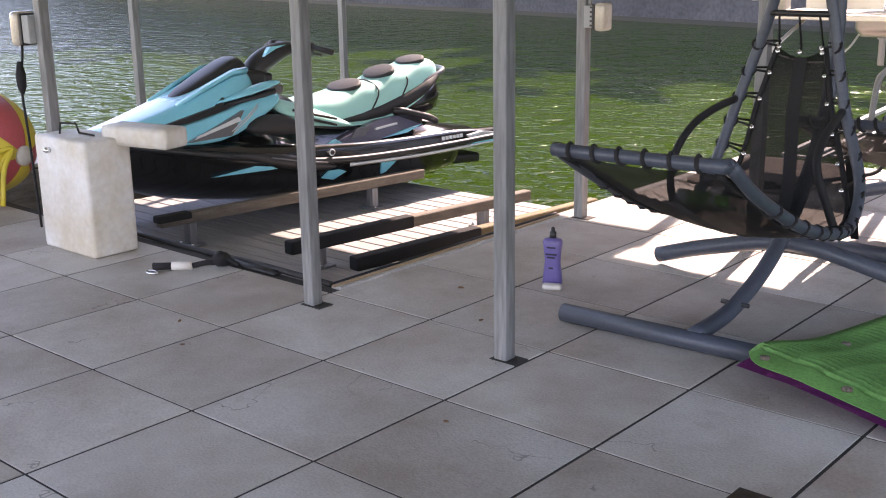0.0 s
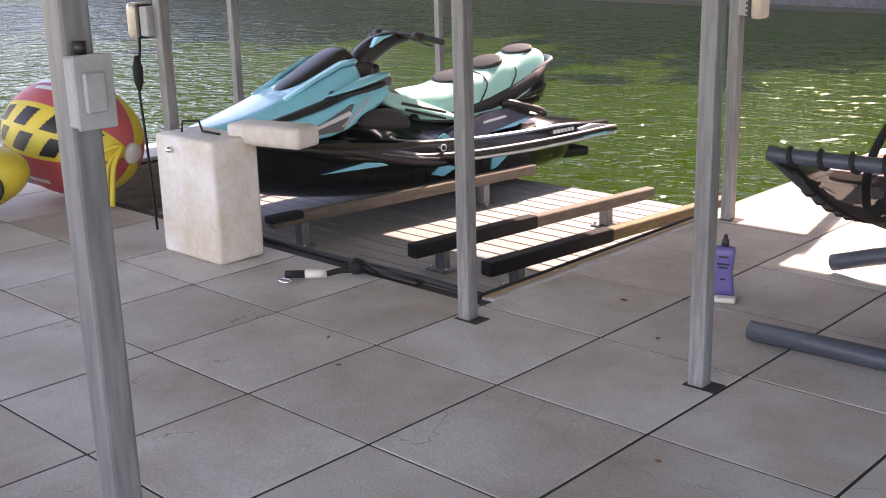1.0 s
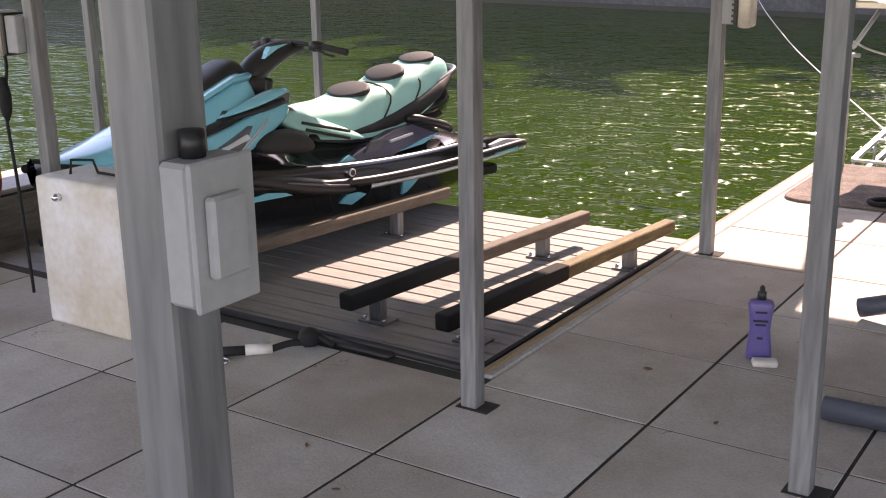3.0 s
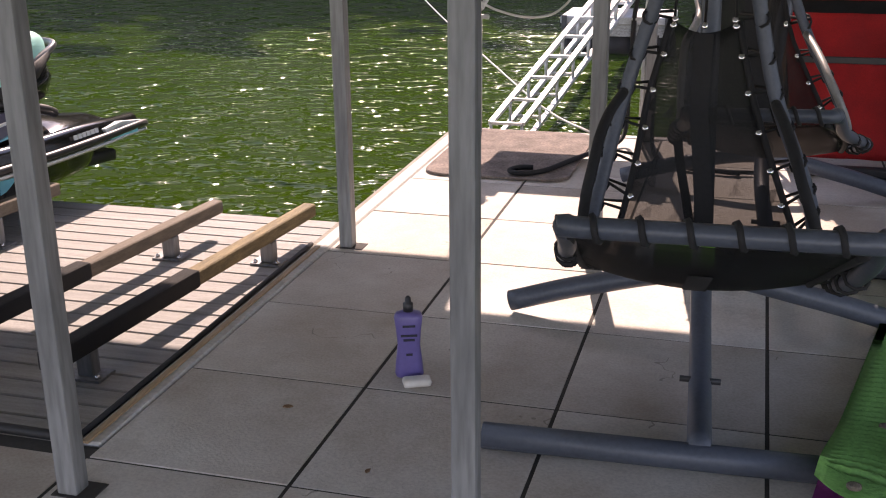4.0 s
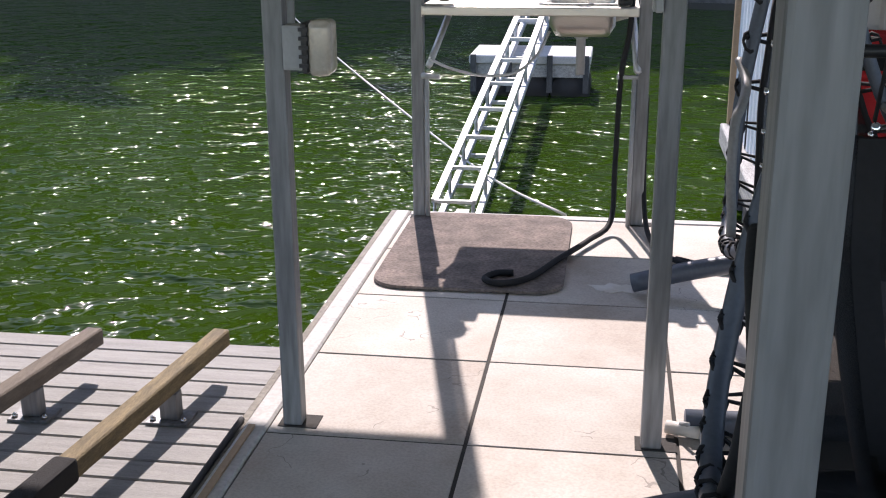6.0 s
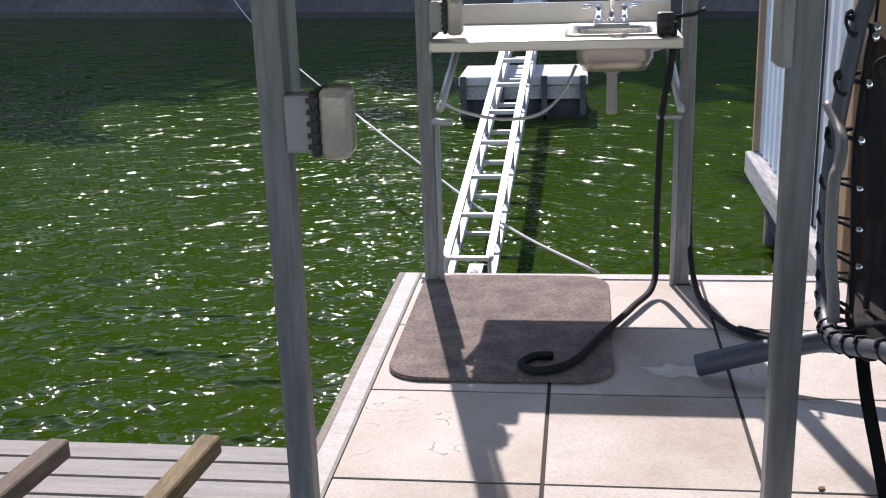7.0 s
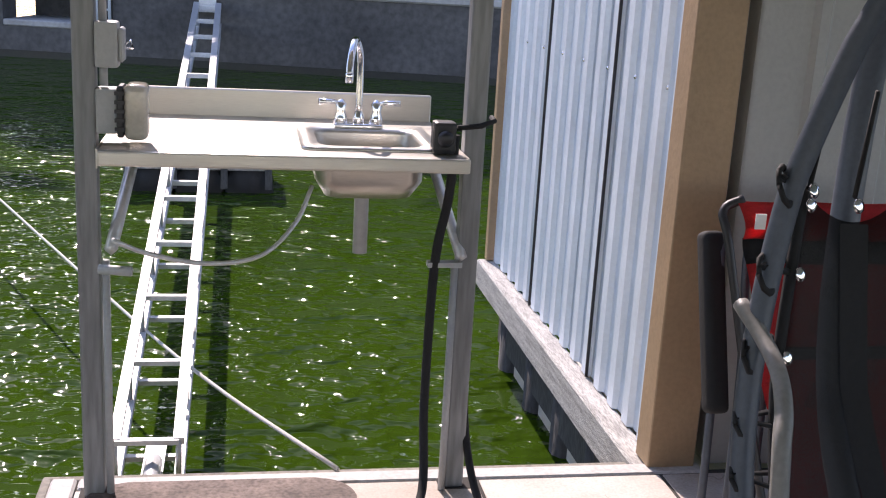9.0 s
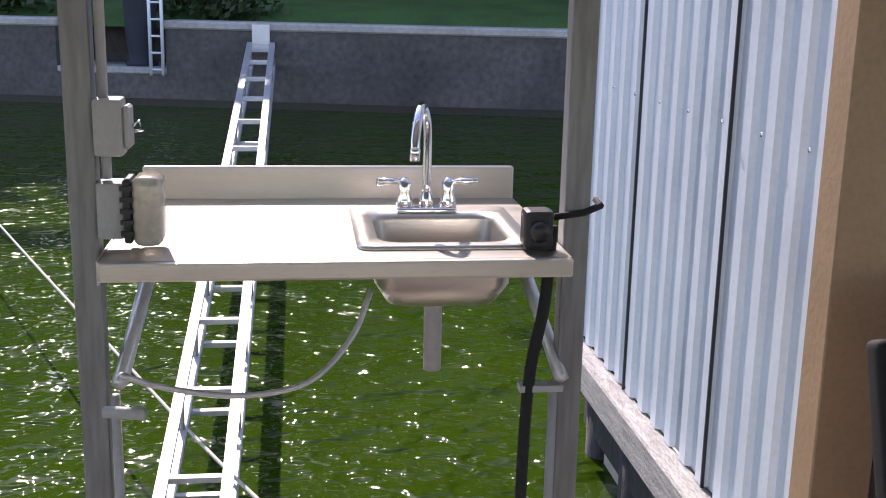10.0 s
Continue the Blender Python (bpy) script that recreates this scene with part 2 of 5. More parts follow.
def solid(name, bm, material, label="", category="", group="", kind="", smooth=False, sub=0):
    return tagged(part(name, bm, material, None, label, smooth, sub), label, category, group, kind)


def box(x0, x1, y0, y1, z0, z1, bevel=0.0, bm=None, m=None, seg=1):
    b = bmesh.new()
    r = bmesh.ops.create_cube(b, size=1)
    bmesh.ops.scale(b, vec=(x1 - x0, y1 - y0, z1 - z0), verts=b.verts)
    bmesh.ops.translate(b, vec=((x0 + x1) / 2, (y0 + y1) / 2, (z0 + z1) / 2), verts=b.verts)
    if bevel:
        bmesh.ops.bevel(b, geom=b.edges[:], offset=bevel, segments=seg, affect="EDGES", profile=0.6)
    if m:
        bmesh.ops.transform(b, matrix=m, verts=b.verts)
    if bm is None:
        return b
    join(bm, b)
    return bm


def join(bm, other):
    me = bpy.data.meshes.new("tmp")
    other.to_mesh(me)
    other.free()
    bm.from_mesh(me)
    bpy.data.meshes.remove(me)
    return bm


def spline(pts, steps=6):
    """Points of a smooth curve through pts."""
    ps = [Vector(p) for p in pts]
    out = []
    for i in range(len(ps) - 1):
        a, b = ps[i], ps[i + 1]
        p0 = ps[i - 1] if i else a * 2 - b
        p3 = ps[i + 2] if i + 2 < len(ps) else b * 2 - a
        for k in range(steps):
            t = k / steps
            out.append(0.5 * (2 * a + (b - p0) * t + (2 * p0 - 5 * a + 4 * b - p3) * t * t + (3 * a - p0 - 3 * b + p3) * t ** 3))
    out.append(ps[-1])
    return out


def pipe(pts, r, sides=10, bm=None, caps=True, smooth=0, radii=None):
    """A round tube along pts."""
    if smooth:
        pts = spline(pts, smooth)
    pts = [Vector(p) for p in pts]
    b = bm or bmesh.new()
    rings = []
    up = None
    for i, p in enumerate(pts):
        d = (pts[min(i + 1, len(pts) - 1)] - pts[max(i - 1, 0)]).normalized()
        if up is None:
            up = Vector((0, 0, 1)) if abs(d.z) < 0.9 else Vector((1, 0, 0))
        side = d.cross(up)
        if side.length < 1e-4:
            side = d.cross(Vector((0.3, 1, 0.2)))
        side.normalize()
        up = side.cross(d).normalized()
        rr = radii[i] if radii else r
        rings.append([b.verts.new(p + rr * (math.cos(a) * side + math.sin(a) * up)) for a in [2 * math.pi * k / sides for k in range(sides)]])
    for a, c in zip(rings, rings[1:]):
        for k in range(sides):
            b.faces.new((a[k], a[(k + 1) % sides], c[(k + 1) % sides], c[k]))
    if caps:
        b.faces.new(rings[0])
        b.faces.new(rings[-1][::-1])
    return b


def lathe(profile, sides=24, m=None, bm=None):
    """A turned shape from (radius, height) pairs."""
    b = bmesh.new()
    rings = []
    for r, z in profile:
        rings.append([b.verts.new((r * math.cos(2 * math.pi * k / sides), r * math.sin(2 * math.pi * k / sides), z)) for k in range(sides)])
    for a, c in zip(rings, rings[1:]):
        for k in range(sides):
            b.faces.new((a[k], a[(k + 1) % sides], c[(k + 1) % sides], c[k]))
    b.faces.new(rings[0][::-1])
    b.faces.new(rings[-1])
    if m:
        bmesh.ops.transform(b, matrix=m, verts=b.verts)
    if bm is None:
        return b
    return join(bm, b)


def loft(sections, closed=False, cap=False, bm=None):
    """A skin over rows of points, all rows of one length."""
    b = bm or bmesh.new()
    rows = [[b.verts.new(p) for p in s] for s in sections]
    n = len(rows[0])
    for a, c in zip(rows, rows[1:]):
        for k in range(n if closed else n - 1):
            b.faces.new((a[k], a[(k + 1) % n], c[(k + 1) % n], c[k]))
    if cap:
        b.faces.new(rows[0][::-1])
        b.faces.new(rows[-1])
    return b


def plate(points, z0, z1, bevel=0.0):
    """A flat outline raised from z0 to z1."""
    b = bmesh.new()
    low = [b.verts.new((x, y, z0)) for x, y in points]
    top = [b.verts.new((x, y, z1)) for x, y in points]
    n = len(points)
    for k in range(n):
        b.faces.new((low[k], low[(k + 1) % n], top[(k + 1) % n], top[k]))
    b.faces.new(low[::-1])
    t = b.faces.new(top)
    if bevel:
        bmesh.ops.bevel(b, geom=t.edges[:], offset=bevel, segments=2, affect="EDGES")
    return b


def rounded(w, h, r, n=6, cx=0.0, cy=0.0):
    """Outline of a rounded rectangle."""
    out = []
    for sx, sy, a0 in ((1, 1, 0), (-1, 1, 90), (-1, -1, 180), (1, -1, 270)):
        for k in range(n + 1):
            a = radians(a0 + 90 * k / n)
            out.append((cx + sx * (w / 2 - r) + r * math.cos(a), cy + sy * (h / 2 - r) + r * math.sin(a)))
    return out


# ---- water and far bank ----
WATER_Z = -0.55
solid("water", plate([(-1500, -900), (1500, -900), (1500, 1500), (-1500, 1500)], WATER_Z - 0.4, WATER_Z), WATER,
      "rippled green lake water glinting in the sun", "water", kind="structure")
BANK_Y = 25.0
BANK = Matrix.Translation((-3.85, BANK_Y, 0)) @ Matrix.Rotation(radians(-12.0), 4, "Z") @ Matrix.Translation((3.85, -BANK_Y, 0))
bank = thing("bank_wall", "weathered grey concrete seawall at the far bank", "wall", kind="structure")
bank.matrix_basis = BANK
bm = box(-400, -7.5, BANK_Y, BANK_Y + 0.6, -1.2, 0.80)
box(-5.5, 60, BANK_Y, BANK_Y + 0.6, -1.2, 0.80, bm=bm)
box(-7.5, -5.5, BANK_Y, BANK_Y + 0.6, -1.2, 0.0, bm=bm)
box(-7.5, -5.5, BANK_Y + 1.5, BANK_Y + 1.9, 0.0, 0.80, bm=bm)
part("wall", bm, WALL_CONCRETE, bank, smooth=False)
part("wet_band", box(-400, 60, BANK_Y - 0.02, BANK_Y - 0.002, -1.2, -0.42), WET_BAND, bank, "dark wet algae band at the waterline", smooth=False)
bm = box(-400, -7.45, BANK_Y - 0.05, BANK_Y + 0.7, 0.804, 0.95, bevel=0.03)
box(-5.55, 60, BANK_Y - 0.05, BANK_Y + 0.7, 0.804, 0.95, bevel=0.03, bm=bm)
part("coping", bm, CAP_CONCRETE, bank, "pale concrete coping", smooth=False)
part("landing", box(-7.5, -5.5, BANK_Y - 0.02, BANK_Y + 1.5, 0.004, 0.12, bevel=0.02), CAP_CONCRETE, bank, "pale landing step in the wall", smooth=False)
bm = bmesh.new()
rows = []
for j in range(14):
    y = BANK_Y + 0.6 + j * j * 0.9
    rows.append([(x, y, 0.88 + 0.10 * (y - BANK_Y) + 0.2 * noise.noise((x * 0.2, y * 0.2, 0))) if j else (x, y, 0.80) for x in range(-400, 201, 8)])
solid("bank_ground", loft(rows, bm=bm), GRASS, "mown green lawn rising behind the seawall", "lawn", kind="structure", smooth=True).matrix_basis = BANK
solid("covered_post", lathe([(0.28, 0), (0.29, 0.05), (0.22, 0.10), (0.23, 0.25), (0.28, 0.7), (0.31, 1.4), (0.28, 2.1), (0.08, 2.2)], 20, BANK @ pose(-6.12, BANK_Y + 0.5, 0.122)), DARK_BLUE,
      "dark blue fabric covered post on the landing step", "post", smooth=True)
ladder_pole = thing("boarding_ladder", "pale blue painted boarding ladder on the seawall", "ladder")
ladder_pole.matrix_basis = BANK
for dx in (0.0, 0.22):
    part("rail", pipe([(-5.74 + dx, BANK_Y - 0.12, 0.0), (-5.74 + dx, BANK_Y - 0.12, 2.2)], 0.03), PANEL_BLUE, ladder_pole)
for k in range(7):
    part("rung", pipe([(-5.74, BANK_Y - 0.12, 0.1 + k * 0.29), (-5.52, BANK_Y - 0.12, 0.1 + k * 0.29)], 0.02, 6), PANEL_BLUE, ladder_pole)


def leaf_clump(bm, centre, size, count, rnd):
    for _ in range(count):
        p = Vector(centre) + Vector((rnd.gauss(0, 1), rnd.gauss(0, 1), rnd.gauss(0, 0.8))) * size
        s = size * rnd.uniform(0.35, 0.8)
        a = Vector((rnd.uniform(-1, 1), rnd.uniform(-1, 1), rnd.uniform(-1, 1))).normalized()
        c = a.orthogonal().normalized()
        d = a.cross(c)
        bm.faces.new([bm.verts.new(p + s * q) for q in (c, d * 0.6, -c, -d * 0.6)])


def make_tree(x, y, z, h, seed):
    rnd = random.Random(seed)
    t = thing("tree", "broad dark green leafy tree on the far bank", "tree", "trees on the bank", at=(x, y, z))
    b = pipe([(0, 0, -0.5), (0.1, 0, h * 0.3), (-0.1, 0.1, h * 0.62)], 0.2, 8, radii=[0.3, 0.22, 0.1])
    for k in range(6):
        a = k * 1.05
        pipe([(0, 0, h * (0.25 + 0.05 * k)), (math.cos(a) * h * 0.2, math.sin(a) * h * 0.2, h * (0.5 + 0.05 * k))], 0.08, 5, bm=b, radii=[0.1, 0.03])
    part("trunk", b, BARK, t)
    b = bmesh.new()
    for k in range(44):
        a = rnd.uniform(0, 6.28)
        zz = rnd.uniform(0.12, 1.0)
        rr = h * 0.36 * math.sqrt(max(0.05, 1 - (zz - 0.5) ** 2 * 3)) * rnd.uniform(0.3, 1)
        leaf_clump(b, (rr * math.cos(a), rr * math.sin(a), zz * h), h * 0.095, 90, rnd)
    part("crown", b, LEAF, t, smooth=False)
    return t


tree_a, tree_b = make_tree(-36, BANK_Y + 12, 2.0, 19, 1), make_tree(14, BANK_Y + 9, 1.8, 17, 2)
spots = [(x, 8.5 + 5.0 * ((k * 37) % 10) / 10, 0.78 + 0.26 * ((k * 53) % 10) / 10) for k, x in enumerate(range(-52, 42, 4))] + [(-58 - 6 * k, 9.0 + 3 * (k % 3), max(0.42, 0.92 - 0.07 * k) + 0.08 * (k % 2)) for k in range(15)] + [(-160 - 16 * k, 10.0 + 4 * (k % 3), 1.0 + 0.15 * (k % 2)) for k in range(10)]
for k, (x, dy, s) in enumerate(spots):
    s *= 0.74 if -24 < x < 4 else 0.9
    c = copy_thing(tree_a if k % 2 else tree_b, BANK @ pose(x, BANK_Y + dy, 2.5, 0, 0, k * 77))
    c.scale = (s, s, s)
tree_a.matrix_basis, tree_b.matrix_basis = BANK @ tree_a.matrix_basis, BANK @ tree_b.matrix_basis


def make_shrub(x, y, z, seed):
    rnd = random.Random(seed)
    b = bmesh.new()
    for k in range(10):
        leaf_clump(b, (rnd.uniform(-0.7, 0.7), rnd.uniform(-0.3, 0.3), rnd.uniform(0.1, 0.8)), 0.16, 40, rnd)
    s = solid("shrub", b, LEAF, "low leafy green shrub behind the seawall", "shrub", "shrubs on the bank")
    s.matrix_basis = BANK @ pose(x, y, z)


for k, x in enumerate((-5.3, -4.6, -8.3, -9.2, -10.4)):
    make_shrub(x, BANK_Y + 1.1, 0.92, 10 + k)

# ---- dock structure ----
TILE, X0, Y0 = 0.61, -3.04, 2.69
SLIP_X0, SLIP_X1, SLIP_Y = -7.70, -3.70, 3.36
END_Y = 7.60
floor = thing("floor", "pale grey square concrete dock slabs with dark joints", "floor", kind="structure")
bm = box(-8.15, 1.7, -1.7, SLIP_Y, -0.35, -0.003)
box(SLIP_X1 + 0.06, 1.7, SLIP_Y, END_Y - 0.05, -0.35, -0.003, bm=bm)
box(-8.15, SLIP_X0, SLIP_Y, 7.9, -0.35, -0.003, bm=bm)
part("slab_bed", bm, JOINT, floor, "dark joints between the slabs", smooth=False)
part("slab_rear", box(-8.15, 1.7, -1.7, Y0 - 5 * TILE - 0.004, -0.011, 0.0), CONCRETE, floor, smooth=False)
# edge strips along the slip, the outer side and the far end
part("edge_strip", box(SLIP_X1 - 0.02, SLIP_X1 + 0.055, SLIP_Y + 0.01, END_Y, -0.10, 0.004, bevel=0.008), EDGE, floor, "pale edging board", smooth=False)
part("edge_strip", box(SLIP_X1 + 0.06, -1.66, END_Y - 0.075, END_Y, -0.10, 0.003, bevel=0.008), EDGE, floor, "pale edging board", smooth=False)
part("edge_strip", box(-8.2, -7.70, SLIP_Y, 7.9, -0.02, 0.012, bevel=0.005), EDGE, floor, "pale finger pier top", smooth=False)
part("fascia", box(SLIP_X1 - 0.05, SLIP_X1 - 0.02, SLIP_Y, END_Y + 0.02, -0.40, -0.006, bevel=0.004), FASCIA, floor, "weathered timber fascia", smooth=False)
part("fascia", box(SLIP_X1 - 0.05, -1.9, END_Y + 0.002, END_Y + 0.035, -0.40, -0.008, bevel=0.004), FASCIA, floor, "weathered timber fascia", smooth=False)
part("fascia", box(SLIP_X0 + 0.002, SLIP_X1 - 0.06, SLIP_Y, SLIP_Y + 0.03, -0.40, -0.02, bevel=0.004), FASCIA, floor, "weathered timber fascia", smooth=False)
part("fascia", box(SLIP_X0 + 0.002, SLIP_X0 + 0.03, SLIP_Y + 0.03, 7.9, -0.40, -0.03, bevel=0.004), FASCIA, floor, "weathered timber fascia", smooth=False)
# black rubber strips on the slip edge
part("rubber_strip", pipe([(-5.3, 3.37, 0.012), (-4.7, 3.375, 0.006), (-4.2, 3.36, 0.02), (-3.72, 3.375, 0.008)], 0.016, 8, smooth=6), BLACK_RUBBER, floor, "black rubber edge strip")
part("rubber_strip", box(-4.40, -4.05, 3.31, 3.37, -0.004, 0.022, bevel=0.01), BLACK_RUBBER, floor, "black rubber edge strip")
part("rubber_strip", pipe([(-3.735, 3.4, 0.0), (-3.74, 5.2, 0.0)], 0.010, 8), BLACK_RUBBER, floor, "black rubber edge strip")
part("edge_angle", box(-3.70, -3.68, 3.36, 5.15, 0.0045, 0.012), BROWN_TRIM, floor, "rusty edge angle", smooth=False)

# roof of the boat house
solid("roof", plate([(-8.6, -1.4), (1.8, -1.4), (1.8, 7.29), (-3.56, 7.29), (-3.60, 7.86), (-8.6, 7.84)], 2.42, 2.52), ROOF, "flat metal boat dock roof", "roof", kind="structure")


def ribbed(length, height, pitch, depth, flat=0.55):
    """A ribbed metal sheet standing in the xz plane."""
    b = bmesh.new()
    xs = []
    x = 0.0
    while x < length:
        for f, d in ((0.0, 0.0), (flat, 0.0), (flat + 0.07, depth), (0.93, depth)):
            xs.append((min(length, x + f * pitch), d))
        x += pitch
    return loft([[(x, d, 0) for x, d in xs], [(x, d, height) for x, d in xs]], bm=b)


wall_end = thing("wall_north", "white ribbed metal wall panels, their shade darkened into the colour", "wall", kind="structure", at=(0.02, -0.15, 0))
part("sheet", box(-1.66, 1.7, 7.74, 7.82, 0, 2.42), PANEL_WHITE_SHADED, wall_end, smooth=False)
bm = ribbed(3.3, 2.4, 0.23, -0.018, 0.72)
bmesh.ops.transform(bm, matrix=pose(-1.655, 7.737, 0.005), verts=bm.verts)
part("ribs", bm, PANEL_WHITE_SHADED, wall_end, smooth=False)
shed = thing("shed", "boat shed clad in pale blue ribbed metal over timber beams", "shed", at=(0.012, -0.15, 0.0))
bm = ribbed(2.42, 2.75, 0.165, 0.020, 0.36)
bmesh.ops.transform(bm, matrix=pose(-1.82, 10.25, 0.0, 0, 0, -90) @ pose(0, 0, 0), verts=bm.verts)
part("cladding", bm, PANEL_BLUE, shed, "pale blue ribbed metal sheet", smooth=False)
part("core", box(-1.80, 1.7, 7.83, 10.2, 0.0, 2.75), PANEL_BLUE, shed, smooth=False)
part("shed_roof", box(-2.0, 1.9, 7.84, 10.5, 2.75, 2.83), ROOF, shed, smooth=False)
part("trim_face", box(-1.862, -1.70, 7.715, 7.83, 0.0, 2.74, bevel=0.004), BROWN_TRIM, shed, "brown metal corner trim", smooth=False)
part("trim_far", box(-1.858, -1.79, 10.255, 10.31, 0.0, 2.74, bevel=0.004), BROWN_TRIM, shed, "brown metal corner trim", smooth=False)
part("sill_beam", box(-1.90, -1.80, 7.735, 10.31, -0.15, -0.004, bevel=0.008), BEAM, shed, "cracked weathered timber beam", smooth=False)
for y in (8.0, 8.5, 9.0, 9.5, 10.05):
    part("timber_leg", pipe([(-1.72, y, -1.4), (-1.72, y, -0.2)], 0.08, 10), PILE, shed, "dark wet timber pile")
part("lower_beam", box(-1.78, -1.66, 7.75, 10.2, -0.45, -0.29, bevel=0.01), PILE, shed, "dark timber beam", smooth=False)
for y in (8.2, 8.75, 9.25, 9.75):
    part("float_tank", box(-1.74, -0.6, y - 0.2, y + 0.22, -0.66, -0.46, bevel=0.03), PLASTIC_WHITE, shed, "white float tank", smooth=False)
for y in (8.53, 9.455):
    part("sheet_seam", box(-1.826, -1.815, y - 0.004, y + 0.004, 0.0, 2.74), BLACK_PLASTIC, shed, "dark overlap seam", smooth=False)
for k in range(2):
    for j in range(7):
        part("screw", lathe([(0.008, 0), (0.008, 0.004), (0.003, 0.007)], 8, pose(-1.844, 7.93 + j * 0.304, 1.22 + 0.9 * k, 0, -90, 0)), CHROME, shed)


# ---- posts with their boxes ----
def make_post(x, y, height=2.42, z=0.0):
    p = thing("steel_post", "square galvanised steel dock post, scuffed", "post", "dock posts", at=(x, y, z))
    part("shaft", box(-0.0295, 0.0295, -0.0295, 0.0295, 0.003, height - 0.002 - z, bevel=0.007, seg=2), STEEL, p, smooth=False)
    part("pocket", box(-0.045, 0.075, -0.036, 0.05, -0.01, 0.0025), JOINT, p, "dark gap round the post foot", smooth=False)
    return p


post_a = make_post(-3.58, 3.135)
for x, y in ((-2.51, 3.13), (-3.66, 1.0), (-2.51, 0.96), (-3.572, 5.205), (-2.507, 5.2), (-3.58, 7.50), (-2.515, 7.497), (-5.68, 3.17), (-7.87, 5.2), (-7.87, 7.5), (-7.87, 3.1)):
    copy_thing(post_a, pose(x, y, 0))


def covered_outlet(x, y, z, rz=0.0, s=1.0):
    """A weatherproof outlet: a grey box with a clear bubble cover."""
    o = thing("outdoor_outlet", "grey weatherproof outlet box with a bubble cover on the post", "outlet", "outlets on the posts", at=(x, y, z))
    o.rotation_euler = (0, 0, radians(rz))
    o.scale = (s, s, s)
    part("back_box", box(0.0, 0.055, -0.035, 0.035, -0.06, 0.06, bevel=0.006, seg=2), BOX_GREY, o, smooth=False)
    part("gasket", box(0.055, 0.073, -0.043, 0.043, -0.068, 0.068, bevel=0.004), BLACK_PLASTIC, o, smooth=False)
    for k in range(5):
        part("hinge_lug", box(0.050, 0.076, -0.050, -0.043, -0.05 + k * 0.024, -0.04 + k * 0.024), BLACK_PLASTIC, o, smooth=False)
    part("cover", box(0.073, 0.135, -0.05, 0.05, -0.075, 0.075, bevel=0.022, seg=3), CLEAR_COVER, o, "yellowed clear bubble cover", smooth=True)
    return o


def conduit(pts, label="thin grey conduit pipe fixed along the post"):
    return solid("conduit", pipe(pts, 0.011, 8), BOX_GREY, label, "conduit", smooth=True)


covered_outlet(-3.541, 5.19, 1.137)
conduit([(-3.522, 5.19, 1.20), (-3.522, 5.19, 2.41)])
covered_outlet(-3.549, 7.485, 1.135)
conduit([(-3.53, 7.485, 1.37), (-3.53, 7.485, 2.41)])
conduit([(-3.53, 7.485, 1.20), (-3.53, 7.485, 1.25)])
conduit([(-3.534, 7.475, 0.0), (-3.534, 7.475, 0.72)])
sb = thing("switch_box", "grey cast switch box with a toggle on the post", "switch", at=(-3.549, 7.485, 1.31))
part("body", box(0, 0.06, -0.035, 0.035, -0.06, 0.06, bevel=0.008, seg=2), BOX_GREY, sb, smooth=False)
part("lid", box(0.06, 0.075, -0.03, 0.03, -0.045, 0.045, bevel=0.005), BOX_GREY, sb, smooth=False)
part("toggle", pipe([(0.075, 0, 0.0), (0.09, 0, 0.012), (0.095, 0, -0.008), (0.078, 0, -0.01)], 0.004, 6), CHROME, sb)
covered_outlet(-5.718, 3.15, 1.12, 180, 1.25)
fb = thing("junction_box", "flat grey junction box on the post", "junction box", at=(-2.538, 5.185, 1.305))
part("body", box(-0.022, 0.0, -0.045, 0.045, -0.065, 0.065, bevel=0.004), BOX_GREY, fb, smooth=False)
part("lid", box(-0.027, -0.022, -0.043, 0.043, -0.063, 0.063, bevel=0.002), PANEL_WHITE_SHADED, fb, smooth=False)
gb = thing("breaker_box", "grey steel breaker box with a hinged lid on the post", "breaker box", at=(-2.478, 0.955, 1.26))
part("body", box(0, 0.034, -0.03, 0.04, -0.062, 0.062, bevel=0.004), BOX_GREY, gb, smooth=False)
part("lid", box(0.034, 0.04, -0.032, 0.042, -0.064, 0.064, bevel=0.002), BOX_GREY, gb, smooth=False)
part("latch", box(0.04, 0.052, -0.02, 0.02, -0.035, 0.035, bevel=0.003), BOX_GREY, gb, smooth=False)
part("nipple", pipe([(0.012, 0, 0.062), (0.012, 0, 0.085)], 0.011, 8), BLACK_PLASTIC, gb)
solid("power_cord", join(pipe([(-5.83, 3.12, 1.05), (-5.80, 3.10, 0.98), (-5.81, 3.08, 0.80), (-5.79, 3.08, 0.5), (-5.80, 3.1, 0.02)], 0.007, 6, smooth=6),
                         lathe([(0.008, -0.09), (0.024, -0.05), (0.028, 0.02), (0.012, 0.09)], 10, pose(-5.805, 3.08, 0.86))), CORD, "black power cord with an inline plug hanging from the outlet", "cord", smooth=True)

# ---- lift deck in the slip ----
DECK_Z = -0.36
deck = thing("lift_deck", "grey planked floating lift deck beside the jet ski", "deck")
part("frame", box(SLIP_X0 + 0.1, -3.82, 3.5, 6.52, DECK_Z - 0.16, DECK_Z - 0.03), PILE, deck, smooth=False)
plank_bm = box(-1.94, 1.94, -0.0625, 0.0625, -0.028, 0.0, bevel=0.005)
plank = part("plank", plank_bm, DECKING, deck, smooth=False)
plank.location = (-5.72, 3.47, DECK_Z)
for k in range(1, 24):
    p = new("plank", plank.data)
    p.parent = deck
    p.location = (-5.72, 3.47 + 0.1335 * k, DECK_Z)


